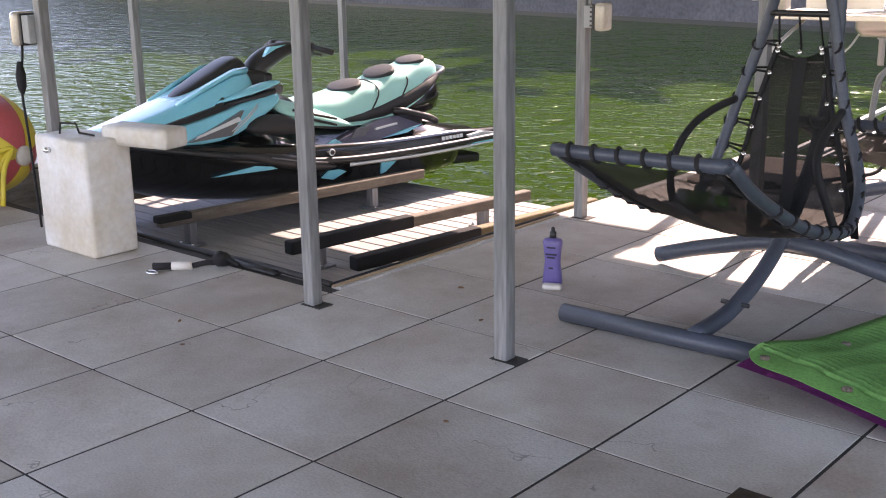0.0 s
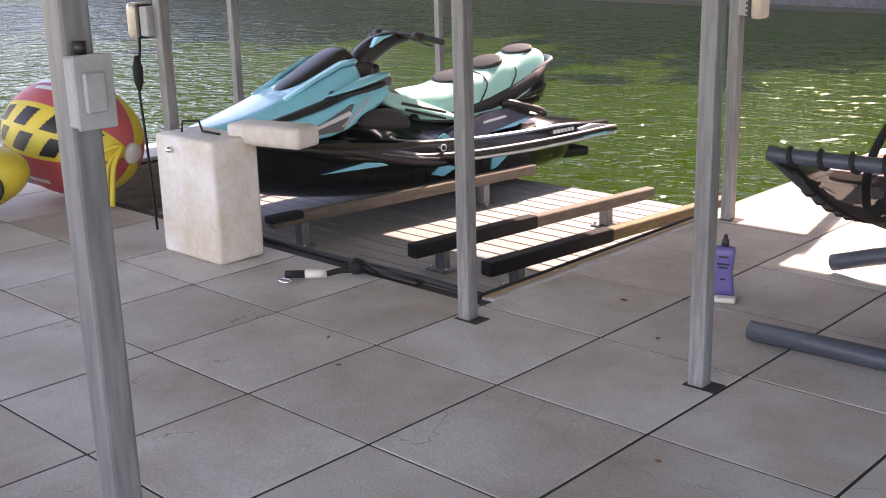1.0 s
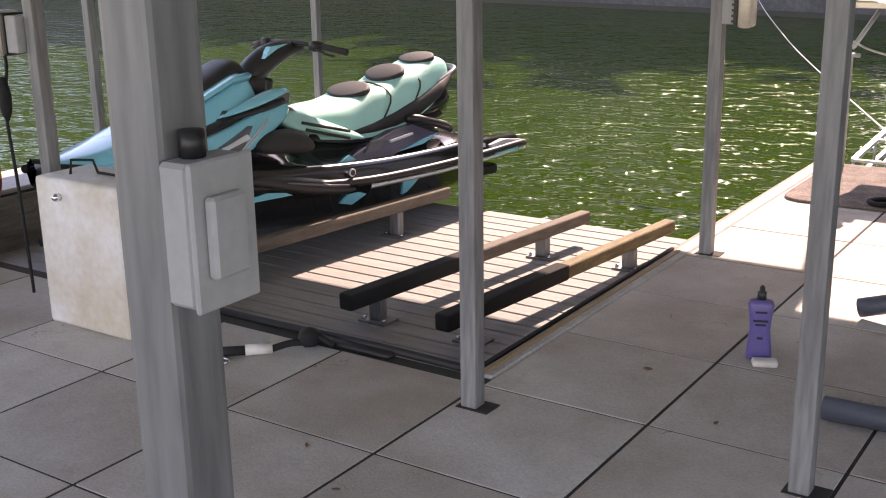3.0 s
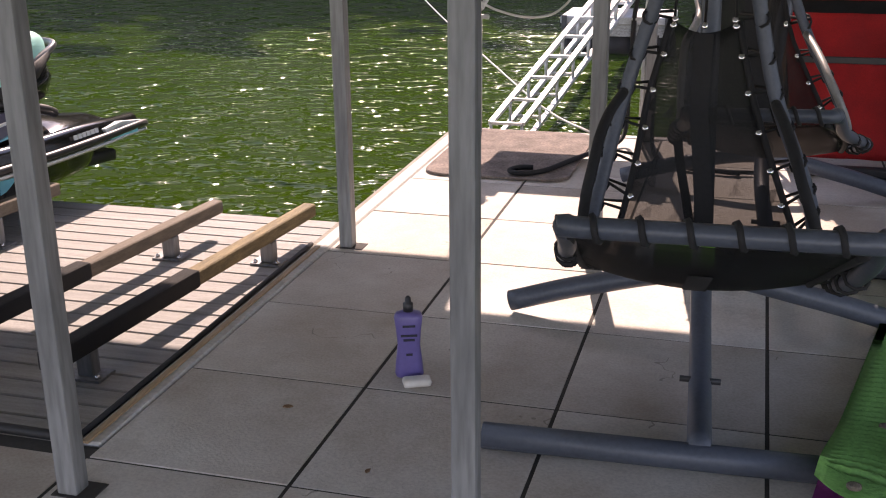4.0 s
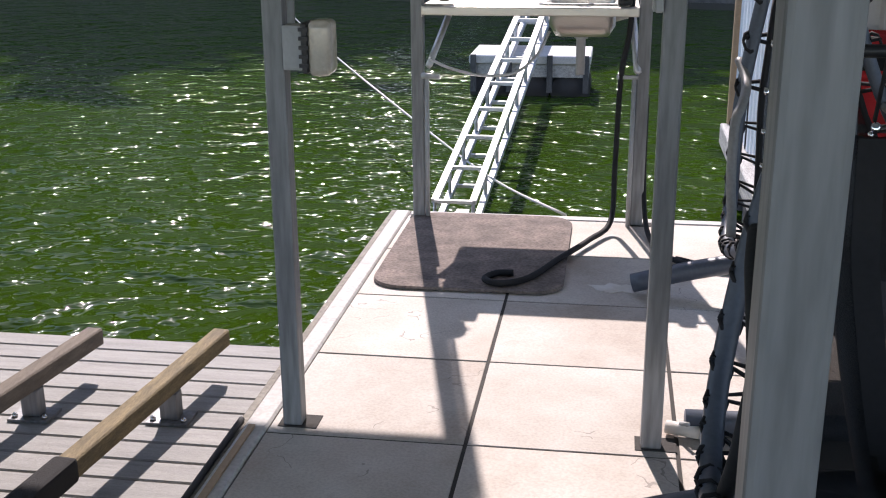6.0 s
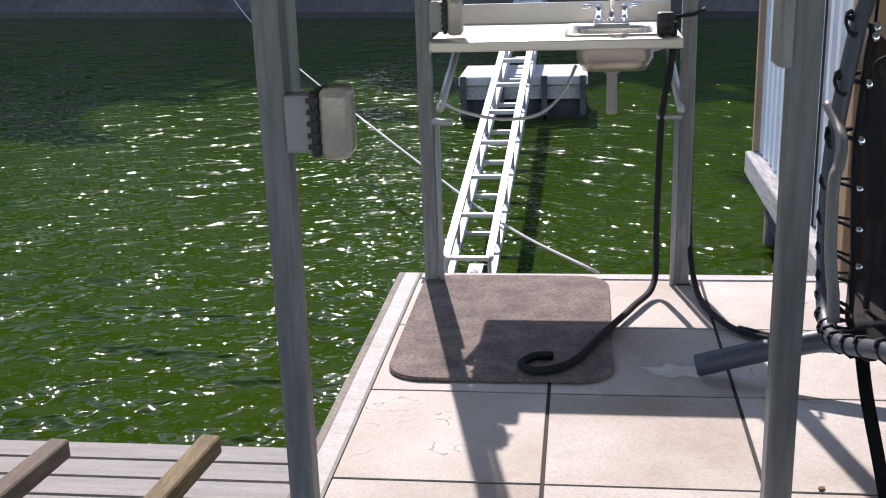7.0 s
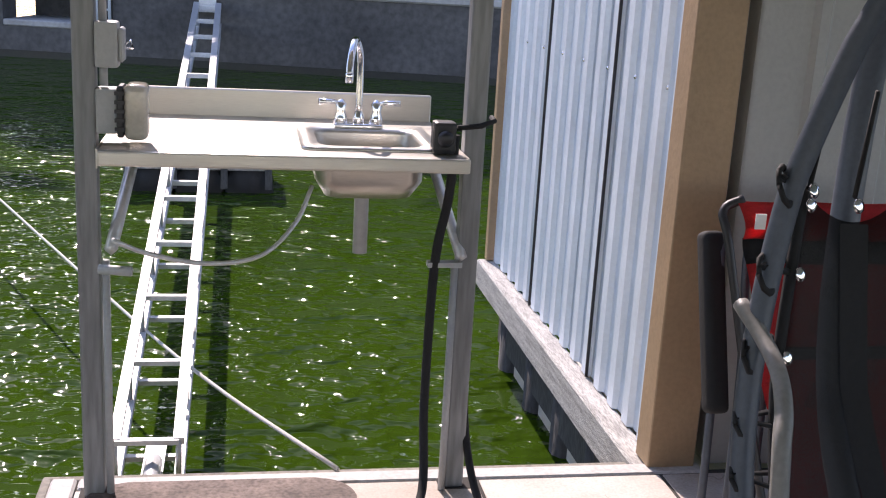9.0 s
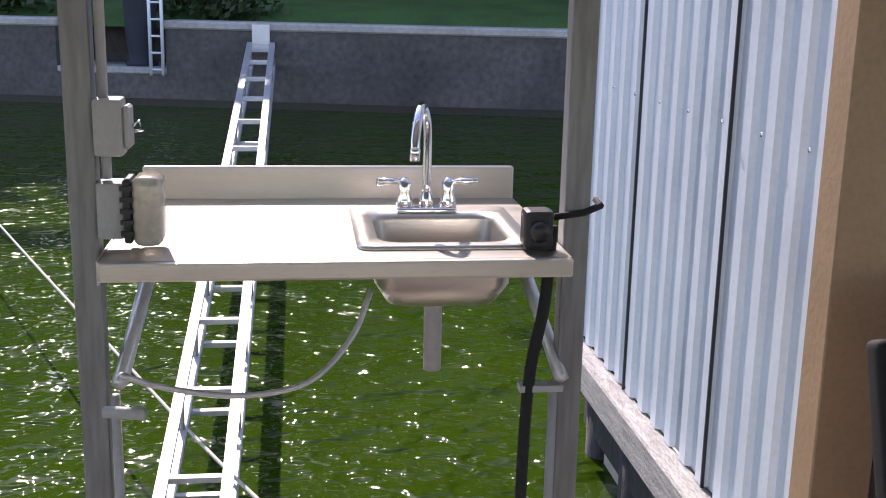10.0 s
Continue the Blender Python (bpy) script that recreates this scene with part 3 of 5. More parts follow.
def make_bunk(x0, x1, y0=4.28, y1=6.56, top=-0.195, bare=False, wood=None):
    b = thing("bunk_rail", "carpeted timber bunk rail on short steel legs", "bunk", "bunk rails on the deck")
    ang = math.atan2(x1 - x0, y1 - y0)
    mid = y0 + (y1 - y0) * 0.45
    at = lambda y: x0 + (x1 - x0) * (y - y0) / (y1 - y0)
    L = (y1 - y0) / math.cos(ang)
    m = pose(x0, y0, top, 0, 0, -math.degrees(ang))
    part("timber", box(-0.036, 0.036, 0.0, L, -0.075, -0.004, bevel=0.006, m=m), wood or BUNK_PALE, b, "bare brown timber rail", smooth=False)
    part("carpet", box(-0.042, 0.042, -0.02, L * (0.1 if bare else 0.46), -0.045 if bare else -0.08, 0.004, bevel=0.015, m=m, seg=2), CARPET, b, "worn black carpet cover", smooth=False)
    for f in (0.10, 0.78):
        y = y0 + (y1 - y0) * f
        bm2 = box(at(y) - 0.035, at(y) + 0.035, y - 0.03, y + 0.03, DECK_Z + 0.012, top - 0.076, bevel=0.004)
        leg = part("leg", bm2, STEEL, b, "galvanised steel leg", smooth=False)
        part("base_plate", box(at(y) - 0.08, at(y) + 0.08, y - 0.06, y + 0.06, DECK_Z + 0.001, DECK_Z + 0.012), STEEL, b, smooth=False)
        for sx in (-0.06, 0.06):
            part("bolt", lathe([(0.012, 0), (0.012, 0.01), (0.006, 0.016)], 6, pose(at(y) + sx, y - 0.035, DECK_Z + 0.012)), CHROME, b)
    return b


make_bunk(-4.975, -4.735, 4.22, 6.26, -0.165)
make_bunk(-4.42, -4.21, 4.22, 6.32, -0.165, wood=BUNK_WOOD)
make_bunk(-6.02, -5.75, 4.02, 6.25, -0.128, True, BUNK_PALE)
make_bunk(-6.97, -6.70, 4.02, 6.25, -0.128, True, BUNK_PALE)


# ---- jet ski ----
def jet_ski():
    ski = thing("jet_ski", "black and teal jet ski resting on carpeted bunks", "jet ski")
    V = lambda *a: Vector(a)

    def skin(name, rows, material, label="", sub=1, closed=True, parent=ski):
        return part(name, loft(rows, closed=closed, cap=closed), material, parent, label, sub=sub)

    def slab(pts, s, thick):
        """A panel on the flank: outline points (half width, y, z) given some thickness inwards."""
        bm = bmesh.new()
        hi = [bm.verts.new((s * x, y, z)) for x, y, z in pts]
        lo = [bm.verts.new((s * (x - thick), y, z - 0.004)) for x, y, z in pts]
        n = len(pts)
        bm.faces.new(hi)
        bm.faces.new(lo[::-1])
        for k in range(n):
            bm.faces.new((lo[k], lo[(k + 1) % n], hi[(k + 1) % n], hi[k]))
        return bm
    # stations from bow to stern: y, keel z, chine half width and z, rail half width and z
    st = [(0.00, 0.24, 0.03, 0.27, 0.05, 0.33), (0.18, 0.05, 0.13, 0.15, 0.20, 0.315), (0.45, -0.10, 0.27, 0.05, 0.37, 0.285),
          (0.9, -0.19, 0.42, -0.02, 0.50, 0.225), (1.4, -0.22, 0.50, -0.07, 0.575, 0.165), (1.9, -0.22, 0.525, -0.08, 0.61, 0.145),
          (2.5, -0.21, 0.53, -0.06, 0.61, 0.165), (3.05, -0.17, 0.52, -0.01, 0.585, 0.195), (3.12, -0.14, 0.50, 0.02, 0.575, 0.20)]
    rows = []
    for y, zk, wc, zc, wr, zr in st:
        half = [(0, y, zk), (wc * 0.55, y, zk + (zc - zk) * 0.45), (wc, y, zc), (wc + (wr - wc) * 0.35, y, zc + (zr - zc) * 0.45), (wr, y, zr - 0.03), (wr, y, zr)]
        rows.append([(-p[0], p[1], p[2]) for p in half[::-1]] + half[1:])
    bm = loft(rows)
    bm.verts.ensure_lookup_table()
    bm.faces.new([v for v in bm.verts if abs(v.co.y - 3.12) < 1e-5])
    part("hull", bm, HULL_BLACK, ski, "gloss black hull", sub=2)
    tail = [(3.05, 0.585, 0.195), (3.3, 0.56, 0.21), (3.52, 0.52, 0.215), (3.64, 0.47, 0.205)]
    rail = [(wr, y, zr) for y, zk, wc, zc, wr, zr in st[:-2]] + [(w, y, z) for y, w, z in tail]
    # upper deck: gunwale, footwell and pedestal
    up = [(0.00, 0.05, 0.33, 0.03, 0.35, 0.02, 0.37), (0.20, 0.20, 0.32, 0.14, 0.335, 0.08, 0.345), (0.45, 0.37, 0.29, 0.26, 0.335, 0.14, 0.365),
          (0.9, 0.50, 0.235, 0.36, 0.36, 0.20, 0.47), (1.3, 0.56, 0.19, 0.42, 0.36, 0.24, 0.52), (1.65, 0.595, 0.165, 0.40, 0.15, 0.23, 0.40),
          (2.1, 0.61, 0.16, 0.40, 0.07, 0.22, 0.35), (2.6, 0.605, 0.18, 0.40, 0.10, 0.21, 0.38), (3.0, 0.585, 0.205, 0.40, 0.19, 0.21, 0.30), (3.3, 0.55, 0.21, 0.38, 0.23, 0.2, 0.25), (3.58, 0.48, 0.205, 0.34, 0.215, 0.17, 0.22)]
    rows = []
    for y, w0, z0, w1, z1, w2, z2 in up:
        g = 0.085 if 1.6 < y < 3.2 else (0.06 if y > 0.8 else 0.03)
        half = [(w0, y, z0 - 0.02), (w0 - 0.015, y, z0 + g), (w0 - 0.1 if w0 > 0.3 else w0 * 0.8, y, z0 + g + 0.015), (w1, y, z1), (w2 * 1.2, y, (z1 + z2) / 2), (w2, y, z2), (0, y, z2 + 0.03)]
        rows.append([(-a, b, c) for a, b, c in half] + half[-2::-1])
    part("deck", loft(rows), HULL_BLACK, ski, "gloss black deck moulding", sub=2)
    rows = [[(-w, y, z0), (-w * 0.98, y, z1), (w * 0.98, y, z1), (w, y, z0)] for y, w, z0, z1 in ((3.0, 0.52, 0.02, 0.19), (3.25, 0.52, 0.06, 0.205), (3.5, 0.49, 0.12, 0.21), (3.63, 0.45, 0.165, 0.20))]
    skin("stern_platform", rows, HULL_GREY, "dark grey boarding platform", 1)
    part("stern_step", box(-0.42, 0.42, 3.10, 3.42, -0.02, 0.06, bevel=0.025, seg=2), BLACK_PLASTIC, ski)
    part("jet_nozzle", lathe([(0.09, 0), (0.09, 0.12), (0.06, 0.2)], 16, pose(0, 3.12, -0.07, -90, 0, 0)), BLACK_PLASTIC, ski)
    # teal hood in two facets each side, with a matt hatch on top
    hood = [(0.02, 0.05, 0.33, 0.345, 0.35), (0.35, 0.27, 0.32, 0.395, 0.41), (0.75, 0.34, 0.37, 0.545, 0.555), (1.0, 0.35, 0.42, 0.66, 0.68), (1.2, 0.31, 0.47, 0.765, 0.79), (1.30, 0.28, 0.50, 0.78, 0.80), (1.37, 0.20, 0.53, 0.66, 0.68)]
    rows = []
    for y, w, zl, zs, zt in hood:
        half = [(w, y, zl), (w * 1.03, y, zl + (zs - zl) * 0.45), (w * 0.74, y, zs), (w * 0.45, y, zt), (0, y, zt + 0.008)]
        rows.append([(-a, b, c) for a, b, c in half] + half[-2::-1])
    part("hood", loft(rows), HULL_TEAL, ski, "teal bow hood", sub=2)
    rows = []
    for y, w, z in ((0.78, 0.07, 0.565), (0.84, 0.12, 0.615), (1.05, 0.145, 0.735), (1.22, 0.14, 0.835), (1.29, 0.13, 0.855), (1.34, 0.115, 0.80)):
        half = [(w, y, z - 0.06), (w * 0.97, y, z - 0.008), (w * 0.7, y, z + 0.012), (0, y, z + 0.018)]
        rows.append([(-a, b, c) for a, b, c in half] + half[-2::-1])
    skin("hatch_cover", rows, BLACK_PLASTIC, "matt black hatch cover", 1, closed=False)
    for s in (-1, 1):
        part("rub_rail", pipe([(s * (w + 0.012), y, z - 0.004) for w, y, z in rail], 0.024, 8, smooth=4), BLACK_PLASTIC, ski, "dark rubber rub rail")
        part("stripe", loft([[(s * (w + 0.016), y, z - 0.030), (s * (w + 0.030), y, z - 0.042), (s * (w + 0.012), y, z - 0.062)] for w, y, z in spline([(w, y, z) for w, y, z in rail[5:]], 4)], closed=True, cap=True), RAIL_WHITE, ski, "pale silver side stripe")
        # hood: a black arrow slash, a fin on top, the long side panel with its letters
        part("hood_slash", slab([(0.27, 0.36, 0.36), (0.352, 0.72, 0.475), (0.362, 0.95, 0.545), (0.34, 1.02, 0.60), (0.368, 1.0, 0.545), (0.352, 1.24, 0.62), (0.375, 0.98, 0.50), (0.372, 0.70, 0.435)], s, 0.05), BLACK_PLASTIC, ski, "black arrow slash", smooth=False)
        part("hood_fin", loft([[(s * (0.19 + 0.015 * k), y, z), (s * (0.235 + 0.012 * k), y, z - 0.012), (s * (0.20 + 0.015 * k), y, z - 0.05)] for k, (y, z) in enumerate(((0.72, 0.555), (0.95, 0.68), (1.15, 0.78), (1.26, 0.80)))], closed=True, cap=True), HULL_TEAL, ski, "pale teal hood edge fin")
        # upper wing panel
        rows = [[V(s * 0.345, 0.95, 0.545), V(s * 0.335, 0.95, 0.565)], [V(s * 0.40, 1.08, 0.585), V(s * 0.36, 1.08, 0.625)], [V(s * 0.41, 1.25, 0.625), V(s * 0.35, 1.25, 0.69)], [V(s * 0.385, 1.40, 0.665), V(s * 0.33, 1.40, 0.72)], [V(s * 0.36, 1.49, 0.69), V(s * 0.31, 1.49, 0.71)]]
        skin("wing_panel", [[a, a + V(s * 0.012, 0, 0.022), b, b - V(s * 0.07, 0, 0.02), a - V(s * 0.06, 0, 0.0)] for a, b in rows], HULL_TEAL, "teal side wing panel")
        # black tube that draws the shade below the wing panel
        part("wing_shadow", pipe([(s * 0.33, 1.02, 0.545), (s * 0.37, 1.2, 0.585), (s * 0.36, 1.42, 0.635)], 0.022, 6, smooth=4), BLACK_PLASTIC, ski, "black strip standing in for shade under the wing")
        rows = [[V(s * 0.24, 0.2, 0.32), V(s * 0.22, 0.2, 0.345)], [V(s * 0.40, 0.5, 0.30), V(s * 0.36, 0.5, 0.38)], [V(s * 0.475, 0.8, 0.28), V(s * 0.41, 0.8, 0.46)], [V(s * 0.49, 1.05, 0.33), V(s * 0.42, 1.05, 0.54)], [V(s * 0.44, 1.3, 0.47), V(s * 0.37, 1.3, 0.62)], [V(s * 0.39, 1.48, 0.56), V(s * 0.34, 1.48, 0.65)]]
        skin("side_panel", [[a, (a + b) / 2 + V(s * 0.020, 0, 0), b, b - V(s * 0.06, 0, 0), a - V(s * 0.06, 0, 0)] for a, b in rows], HULL_TEAL, "teal lower side panel")
        part("lettering_panel", slab([(0.503, 0.66, 0.325), (0.505, 0.98, 0.355), (0.470, 1.10, 0.52), (0.494, 0.90, 0.43)], s, 0.05), HULL_GREY, ski, "dark grey lettering panel", smooth=False)
        part("lettering_bar", slab([(0.510, 0.70, 0.345), (0.512, 0.72, 0.368), (0.498, 1.04, 0.480), (0.502, 1.06, 0.455)], s, 0.02), RAIL_WHITE, ski, "pale bar of lettering", smooth=False)
        for k in range(2):
            part("pinstripe", pipe([(s * 0.498, 0.98, 0.36 + 0.02 * k), (s * 0.482, 1.12, 0.46 + 0.02 * k), (s * 0.455, 1.22, 0.54 + 0.02 * k)], 0.004, 5), RAIL_WHITE, ski)
        rows = [[(s * (0.40 + dx), y, z - h), (s * (0.50 + dx), y, z - h * 0.8), (s * (0.515 + dx), y, z + h * 0.2), (s * (0.47 + dx), y, z + h), (s * (0.38 + dx), y, z + h)] for y, z, h, dx in ((1.12, 0.39, 0.02, 0.0), (1.2, 0.40, 0.07, 0.0), (1.35, 0.405, 0.085, 0.0), (1.5, 0.39, 0.075, 0.0), (1.57, 0.36, 0.03, -0.01))]
        skin("knee_pad", rows, SEAT_BLACK, "black padded knee bolster", 2)
        # seat cowl with two vent slots, dark rear panel with a teal accent
        rows = [[V(s * 0.33, 1.42, 0.47), V(s * 0.26, 1.42, 0.60)], [V(s * 0.345, 1.7, 0.40), V(s * 0.26, 1.7, 0.53)], [V(s * 0.33, 2.0, 0.345), V(s * 0.27, 2.0, 0.43)], [V(s * 0.30, 2.22, 0.32), V(s * 0.27, 2.22, 0.345)]]
        skin("cowl_panel", [[a, (a + b) / 2 + V(s * 0.015, 0, 0), b, b - V(s * 0.08, 0, 0), a - V(s * 0.08, 0, 0)] for a, b in rows], SEAT_TEAL, "teal seat cowl")
        for k in range(2):
            part("vent_slot", pipe([(s * 0.325, 1.60 + 0.03 * k, 0.485 - 0.045 * k), (s * 0.345, 1.98, 0.405 - 0.045 * k)], 0.011, 6), BLACK_PLASTIC, ski)
        part("rear_panel", slab([(0.36, 1.90, 0.21), (0.37, 2.35, 0.215), (0.35, 2.62, 0.29), (0.33, 2.86, 0.31), (0.31, 2.60, 0.395), (0.33, 2.40, 0.37)], s, 0.1), HULL_VIOLET, ski, "dark violet grey rear panel", smooth=False)
        part("rear_letters", slab([(0.370, 2.10, 0.255), (0.368, 2.24, 0.265), (0.356, 2.30, 0.335), (0.357, 2.16, 0.322)], s, 0.02), HULL_GREY, ski, "dark bar of lettering", smooth=False)
        part("rear_letter_bar", slab([(0.368, 2.34, 0.302), (0.362, 2.56, 0.335), (0.358, 2.56, 0.350), (0.364, 2.34, 0.317)], s, 0.02), RAIL_WHITE, ski, "pale bar of lettering", smooth=False)
        part("rear_stripe", slab([(0.375, 2.40, 0.235), (0.362, 2.70, 0.305), (0.345, 2.84, 0.325), (0.365, 2.66, 0.265)], s, 0.03), HULL_TEAL, ski, "teal accent", smooth=False)
        part("cowl_foot", slab([(0.375, 1.86, 0.215), (0.37, 2.02, 0.22), (0.365, 1.96, 0.255)], s, 0.03), HULL_TEAL, ski, "teal accent", smooth=False)
        # shaped decals on the hull side
        for pts in (((0.86, 0.065), (1.32, 0.105), (1.27, 0.125), (1.15, 0.135)), ((1.70, 0.005), (1.80, -0.015), (1.90, 0.045), (1.83, 0.065), (1.75, 0.06)), ((2.25, -0.005), (2.29, 0.01), (2.37, 0.095), (2.22, 0.09))):
            vs = []
            for y, z in pts:
                k = min(range(len(st) - 1), key=lambda i: 0 if st[i][0] <= y <= st[i + 1][0] else 1)
                f = (y - st[k][0]) / (st[k + 1][0] - st[k][0])
                wc, zc, wr, zr = (st[k][i] + (st[k + 1][i] - st[k][i]) * f for i in (2, 3, 4, 5))
                g = max(0, min(1, (z - zc) / (zr - zc)))
                vs.append((wc + (wr - wc) * g + 0.012, y, z))
            part("decal", slab(vs, s, 0.05), HULL_TEAL, ski, "teal side decal", smooth=False)
        part("stern_decal", slab([(0.600, 3.14, 0.150), (0.565, 3.46, 0.175), (0.565, 3.46, 0.195), (0.598, 3.16, 0.178)], s, 0.05), HULL_TEAL, ski, "teal stern decal", smooth=False)
        # moulded black sponson cover over the rail
        rows = [[(s * 0.54, y, z - h), (s * (0.60 + w), y, z - h * 0.6), (s * (0.605 + w), y, z + h * 0.3), (s * 0.55, y, z + h)] for y, z, h, w in ((0.92, 0.225, 0.01, -0.06), (1.1, 0.215, 0.05, -0.01), (1.35, 0.165, 0.085, 0.03), (1.6, 0.125, 0.07, 0.045), (1.74, 0.105, 0.045, 0.04), (1.80, 0.095, 0.015, 0.02))]
        skin("sponson", rows, BLACK_PLASTIC, "matt black moulded side guard", 1)
        part("sponson_groove", pipe([(s * 0.628, 1.22, 0.20), (s * 0.650, 1.5, 0.155), (s * 0.652, 1.68, 0.135)], 0.007, 6), HULL_GREY, ski)
        part("emblem", lathe([(0.026, 0), (0.026, 0.004), (0.02, 0.006)], 18, pose(s * 0.612, 1.745, 0.20, 0, 90 * s, 0)), RAIL_WHITE, ski, "pale round emblem")
        part("emblem_disc", lathe([(0.018, 0), (0.018, 0.002), (0.012, 0.003)], 18, pose(s * 0.6185, 1.745, 0.20, 0, 90 * s, 0)), BLACK_PLASTIC, ski)
        for k in range(6):
            y = 2.84 + 0.042 * k
            part("stern_letter", box(-0.015, 0.015, -0.014, 0.014, -0.003, 0.003, m=Matrix.Translation((s * (0.597 - 0.004 * k), y, 0.232 + 0.002 * k)) @ Matrix.Rotation(radians(90 * s), 4, "Z") @ Matrix.Rotation(radians(80), 4, "X")), RAIL_WHITE, ski, smooth=False)
        part("stern_fender", slab([(0.585, 3.12, 0.24), (0.57, 3.3, 0.262), (0.50, 3.60, 0.228), (0.49, 3.64, 0.205), (0.555, 3.42, 0.205), (0.585, 3.14, 0.205)], s, 0.16), RAIL_WHITE, ski, "silver stern corner guard", smooth=False)
        part("rear_grip", pipe([(s * 0.25, 2.60, 0.43), (s * 0.30, 2.68, 0.425), (s * 0.30, 2.92, 0.37), (s * 0.27, 3.04, 0.33)], 0.03, 8, smooth=4), BLACK_PLASTIC, ski, "black side grab handle")
        part("mirror_block", box(s * 0.22 - 0.05, s * 0.22 + 0.05, 1.40, 1.56, 0.60, 0.67, bevel=0.02, seg=2), HULL_GREY, ski, "dark glove box side")
    # stepped seat in three humps, black pads, black lower sides
    seat = [(1.62, 0.10, 0.47, 0.36), (1.75, 0.17, 0.515, 0.36), (1.95, 0.205, 0.555, 0.34), (2.10, 0.21, 0.555, 0.33), (2.25, 0.205, 0.60, 0.33), (2.36, 0.20, 0.645, 0.34), (2.44, 0.205, 0.645, 0.35),
            (2.53, 0.205, 0.655, 0.37), (2.62, 0.20, 0.71, 0.40), (2.70, 0.20, 0.745, 0.42), (2.80, 0.195, 0.745, 0.46), (2.92, 0.185, 0.80, 0.52), (3.02, 0.17, 0.83, 0.58), (3.12, 0.14, 0.825, 0.66), (3.17, 0.10, 0.79, 0.70)]
    rows = []
    for y, w, zt, zl in seat:
        half = [(w * 1.25, y, zl), (w * 1.2, y, zl + (zt - zl) * 0.55), (w, y, zt - 0.022), (w * 0.5, y, zt), (0, y, zt - 0.006)]
        rows.append([(-a, b, c) for a, b, c in half] + half[-2::-1])
    part("seat", loft(rows, cap=True), SEAT_TEAL, ski, "pale teal stepped vinyl seat", sub=2)
    for y, z, tilt, r in ((2.30, 0.622, 22, 0.165), (2.645, 0.722, 27, 0.155), (2.97, 0.812, 20, 0.14)):
        part("seat_pad", lathe([(r * 0.98, -0.02), (r, 0.006), (r * 0.85, 0.012)], 24, Matrix.Translation((0, y, z)) @ Matrix.Rotation(radians(tilt), 4, "X") @ Matrix.Diagonal((1.05, 0.72, 1, 1))), SEAT_BLACK, ski, "black stitched seat pad")
    for y, z0, w in ((2.47, 0.40, 0.245), (2.77, 0.48, 0.235)):
        part("seat_seam", pipe([(-w, y - 0.10, z0), (-w * 0.95, y, z0 + 0.19), (0, y + 0.01, z0 + 0.262), (w * 0.95, y, z0 + 0.19), (w, y - 0.10, z0)], 0.006, 6, smooth=4), SEAT_BLACK, ski, "dark seat seam")
    for s in (-1, 1):
        part("seat_side", loft([[(s * (w - 0.04), y, z - h), (s * (w + 0.014), y, z - h), (s * (w + 0.010), y, z + h), (s * (w - 0.04), y, z + h)] for w, y, z, h in ((0.255, 2.02, 0.365, 0.008), (0.255, 2.3, 0.395, 0.028), (0.25, 2.5, 0.435, 0.045), (0.245, 2.72, 0.50, 0.055), (0.238, 2.95, 0.60, 0.045), (0.205, 3.1, 0.69, 0.02))], closed=True, cap=True), SEAT_BLACK, ski, "black lower seat side")
    part("seat_base", box(-0.23, 0.23, 1.75, 2.95, 0.25, 0.40, bevel=0.05, seg=2), BLACK_PLASTIC, ski)
    skin("tail_cowl", [[(-w, y, z0), (-w * 0.85, y, z1), (w * 0.85, y, z1), (w, y, z0)] for y, w, z0, z1 in ((2.7, 0.23, 0.36, 0.50), (2.95, 0.22, 0.33, 0.60), (3.15, 0.18, 0.34, 0.70), (3.24, 0.14, 0.42, 0.66))], HULL_BLACK, "gloss black tail cowl")
    part("grab_rail", pipe([(-0.20, 2.9, 0.62), (-0.19, 3.14, 0.715), (-0.11, 3.22, 0.745), (0.11, 3.22, 0.745), (0.19, 3.14, 0.715), (0.20, 2.9, 0.62)], 0.022, 8, smooth=4), HULL_GREY, ski, "grey grab rail")
    # steering column and bars
    steer = part("steering", box(-0.07, 0.07, 1.42, 1.60, 0.60, 0.74, bevel=0.03, seg=2), BLACK_PLASTIC, ski)
    rows = []
    for y, w, z0, z1 in ((1.38, 0.10, 0.66, 0.78), (1.46, 0.11, 0.70, 0.865), (1.58, 0.10, 0.76, 0.94), (1.72, 0.08, 0.86, 0.965), (1.84, 0.06, 0.89, 0.96), (1.90, 0.04, 0.905, 0.945)):
        rows.append([(-w, y, z0), (-w * 0.85, y, z1 - 0.015), (0, y, z1 + 0.01), (w * 0.85, y, z1 - 0.015), (w, y, z0), (0, y, z0 - 0.02)])
    part("steering_column", loft(rows, closed=True, cap=True), BLACK_PLASTIC, steer, "black steering column", sub=1)
    part("column_cap", slab([(0.102, 1.50, 0.86), (0.10, 1.60, 0.915), (0.085, 1.70, 0.945), (0.09, 1.56, 0.93)], 1, 0.05), HULL_TEAL, steer, "teal column flash", smooth=False)
    part("handlebar", pipe([(-0.43, 1.86, 0.90), (-0.2, 1.80, 0.94), (0, 1.78, 0.945), (0.2, 1.80, 0.94), (0.43, 1.86, 0.91)], 0.015, 8, smooth=4), BLACK_PLASTIC, steer)
